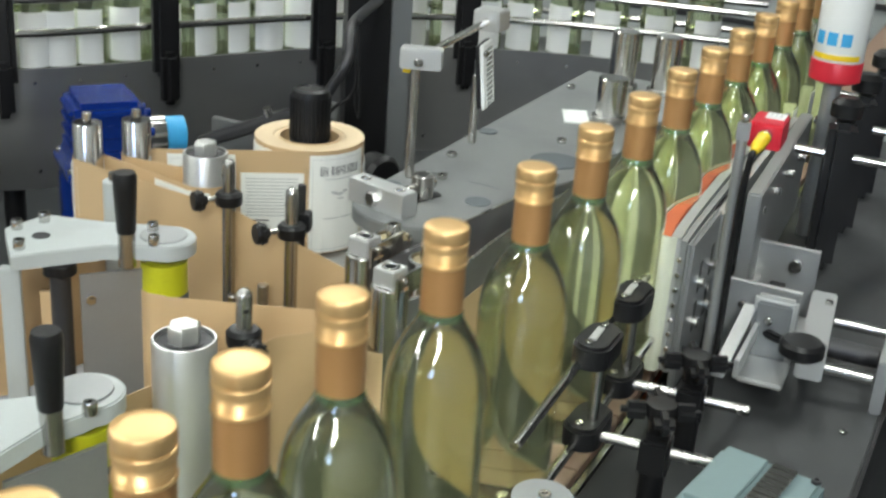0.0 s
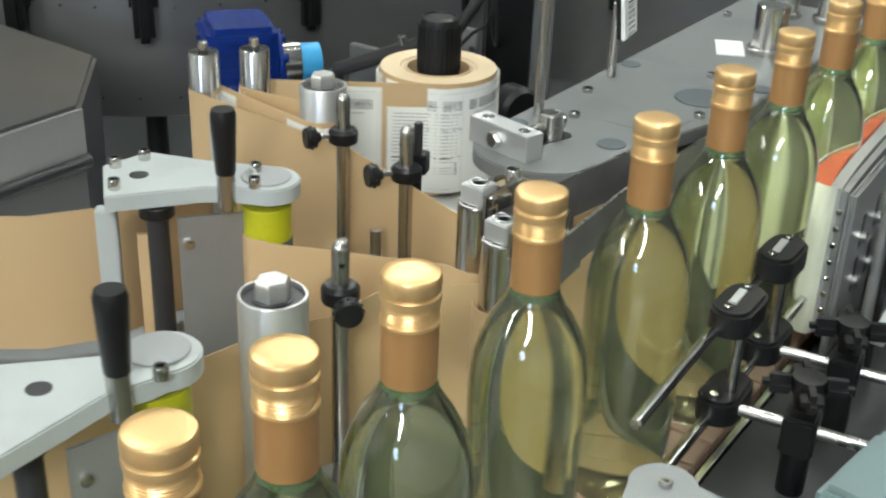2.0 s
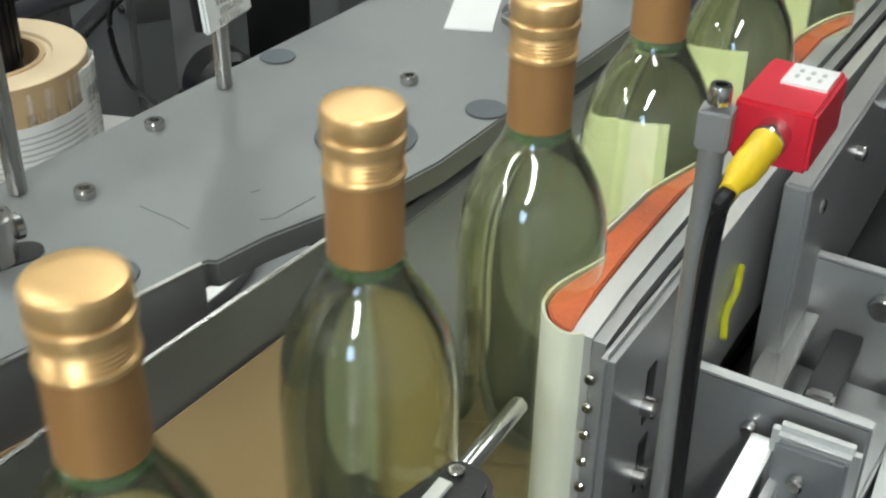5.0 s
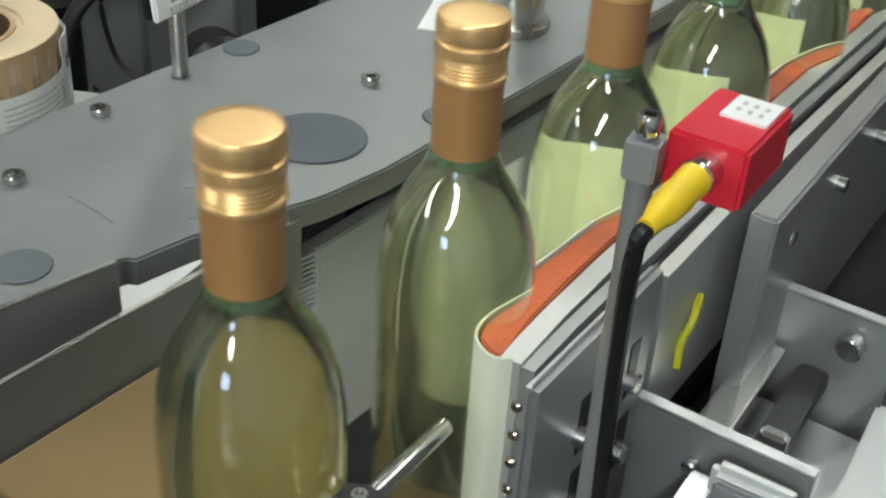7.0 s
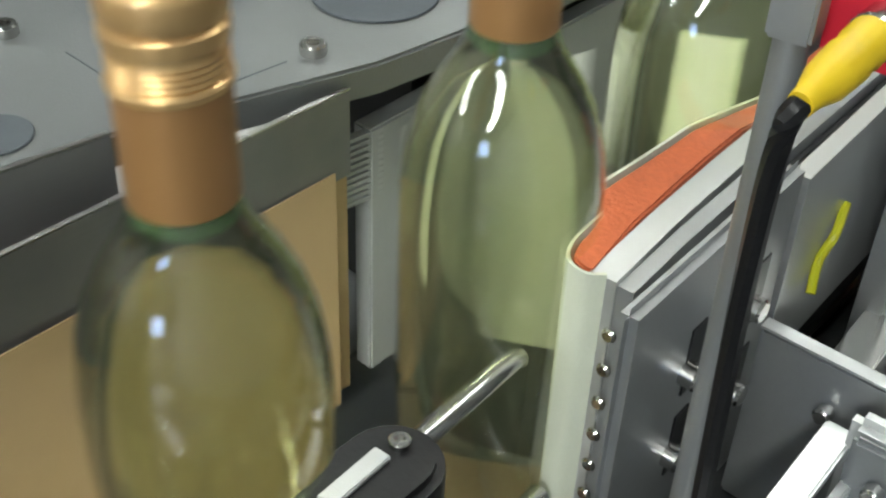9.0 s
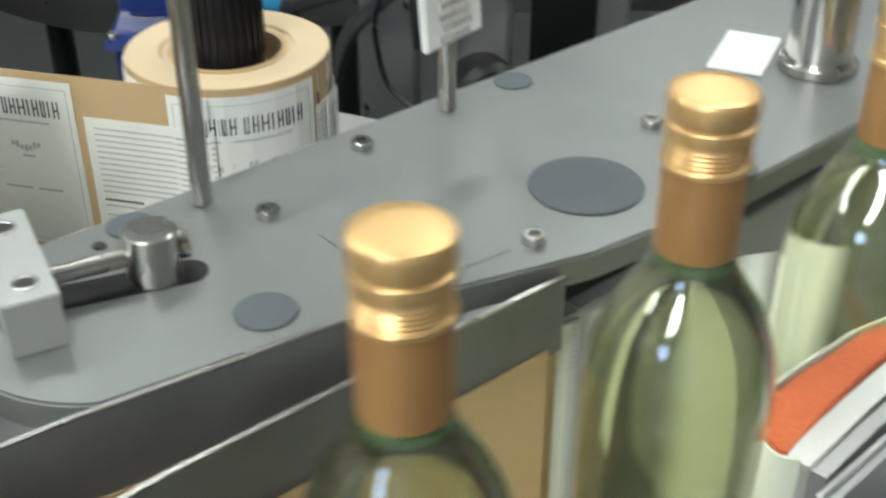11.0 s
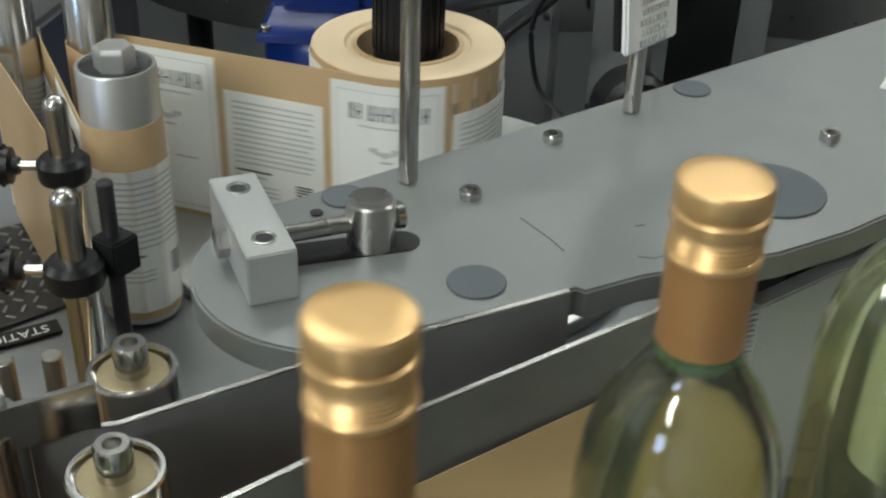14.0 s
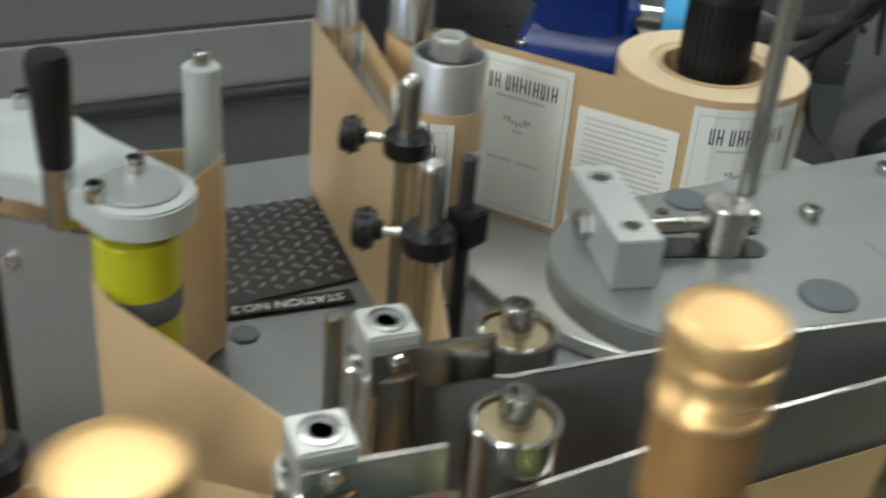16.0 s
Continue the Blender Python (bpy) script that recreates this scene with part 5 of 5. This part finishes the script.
def wine_bottle():
    t = thing("wine_bottle", "green glass bottle of white wine with a gold screw cap", "bottle", "bottles on the line")
    g = part("glass", lathe(bm_new(), BODY, seg=48), M_GLASS, t, "pale green bottle glass")
    w = part("wine", lathe(bm_new(), WINE, seg=48), M_WINE, g, "pale yellow white wine")
    a = part("neck", lathe(bm_new(), [(0.0118, 0.2315), (0.0142, 0.2345), (0.0134, 0.2410), (0.0128, 0.2500), (0.0126, 0.2820), (0, 0.2820)], seg=32), M_NECK, g, "thick dark green neck glass")
    g.visible_shadow = w.visible_shadow = a.visible_shadow = False
    c = part("cap", lathe(bm_new(), CAP, seg=48), M_GOLD, t, "ridged gold screw cap")
    part("skirt", lathe(bm_new(), SKIRT, seg=48), M_COPPER, c, "satin copper-gold skirt")
    return t


STEP = [(-40, -3.333), (0, -0.333), (1, -0.257), (2, -0.157), (3, -0.023), (4, 0.133), (5, 0.268), (6, 0.403), (7, 0.533), (40, 4.823)]
PHASE = [(0, 0), (0.5, 0.71), (1.0, 1.42), (1.5, 2.14), (2.0, 2.84), (2.5, 3.60), (3.0, 4.34), (3.5, 5.12), (4.0, 5.87), (4.5, 6.60), (7.0, 10.23), (7.5, 10.92), (10.5, 15.22), (11.0, 15.94), (12.5, 18.05), (13.0, 18.75), (14.5, 20.86), (16.0, 22.92)]


def between(table, x):
    """A smooth monotone reading of a table of (x, y)."""
    for k in range(len(table) - 1):
        if x <= table[k + 1][0] or k == len(table) - 2:
            (x0, y0), (x1, y1) = table[k], table[k + 1]
            s = (y1 - y0) / (x1 - x0)
            sa = (y0 - table[k - 1][1]) / (x0 - table[k - 1][0]) if k else s
            sb = (table[k + 2][1] - y1) / (table[k + 2][0] - x1) if k + 2 < len(table) else s
            h, t = x1 - x0, (x - x0) / (x1 - x0)
            ma, mb = (sa + s) / 2, (sb + s) / 2
            return y0 * (1 + 2 * t) * (1 - t) ** 2 + h * ma * t * (1 - t) ** 2 + y1 * t * t * (3 - 2 * t) + h * mb * t * t * (t - 1)


first = wine_bottle()
first.matrix_basis = pose(0, between(STEP, -25), BELT)
bottles = {-25: first}
for n in range(-24, 14):
    bottles[n] = copy_thing(first, pose(0, between(STEP, n), BELT))


def return_bottles():
    """Labelled bottles standing on the return conveyor."""
    t = thing("wine_bottle", "labelled green wine bottle on the return conveyor", "bottle", "bottles on the return conveyor", (*loop_at(0.02, 0.08)[:2], 0.885))
    g = part("glass", lathe(bm_new(), BODY, seg=24), M_GLASS, t, "pale green glass full of wine")
    g.visible_shadow = False
    c = part("cap", lathe(bm_new(), CAP, seg=20), M_GOLD, t, "gold screw cap")
    part("skirt", lathe(bm_new(), SKIRT, seg=20), M_COPPER, c, "satin copper-gold skirt")
    part("label", ribbon(bm_new(), arc(0, 0, 0.0376, 215, 315, 14), 0.03, 0.13, 0.0004), M_LABEL, t, "white paper label")
    for k in range(1, 34):
        x, y, h = loop_at(0.02 + 0.0285 * k, 0.08)
        copy_thing(t, pose(x, y, 0.885, 0, 0, h + 30 * math.sin(k)))


return_bottles()

# labels: wound on the roll, riding on the web, peeled off at the tip and pasted on the far side of a bottle
U_TIP = 6.55
strips = []
for front in (True, False):
    meshes = [label_strip(front, i) for i in range(STRIPS)]
    width = FRONT if front else BACK
    for n in bottles:
        t = thing("wine_label", "white wine label with dark printed bars" if front else "small white back label with lines of print", "label", "front labels" if front else "back labels")
        for i in range(STRIPS):
            o = new("strip", meshes[i])
            o.parent = t
            strips.append((o, n, (i + 0.5) * width / STRIPS, width, front))


def strip_pose(n, back, width, front, phase):
    """Where the strip lies, back metres behind its label's leading edge."""
    behind = back + (0 if front else FRONT + GAP)
    u = n + phase
    s = WEB_END + PITCH * (u - U_TIP) - behind
    lead = 0.008 if front else -0.039      # slack in the run before the tip
    s += lead * min(1.0, max(0.0, (s - 0.70) / (WEB_END - lead - 0.70)))
    if s <= WEB_END:
        x, y, h = web_at(s)
        return pose(x, y, LABEL_FOOT, 0, 0, h), -0.50 < s
    th = (158 if front else 32) + math.degrees((back - width / 2) / 0.0378)
    bx, by = 0.0378 * math.cos(radians(th)), between(STEP, u) + 0.0378 * math.sin(radians(th))
    f = min(1.0, (s - WEB_END) / (0.085 if front else 0.030))
    x, y, h = web_at(WEB_END)
    ahead = s - WEB_END
    x, y = x + 0.3 * ahead * math.cos(radians(h)), y + ahead * math.sin(radians(h))
    g = f * f * (3 - 2 * f)
    return pose(x + (bx - x) * g, y + (by - y) * g, LABEL_FOOT + 0.006 * g, 0, 0, h + (th - 90 - h) * g), f < 1


def motions():
    times = [0.2 * k for k in range(81)]
    for n, ob in bottles.items():
        walk(ob, [(t, pose(0, between(STEP, n + between(PHASE, t)), BELT)) for t in times])
    turn = math.degrees(PITCH / ROLL_R)
    walk(label_roll, [(t, pose(ROLL.x, ROLL.y, BED, 0, 0, -turn * between(PHASE, t))) for t in times])
    phases = [between(PHASE, 0.1 * k) for k in range(161)]
    for ob, n, back, width, front in strips:
        rows, near = [], True
        for k, ph in enumerate(phases):
            m, seen = strip_pose(n, back, width, front, ph)
            if seen or near or k % 3 == 0 or k > 158:
                rows.append((0.1 * k, m))
            near = seen
        walk(ob, rows)


motions()
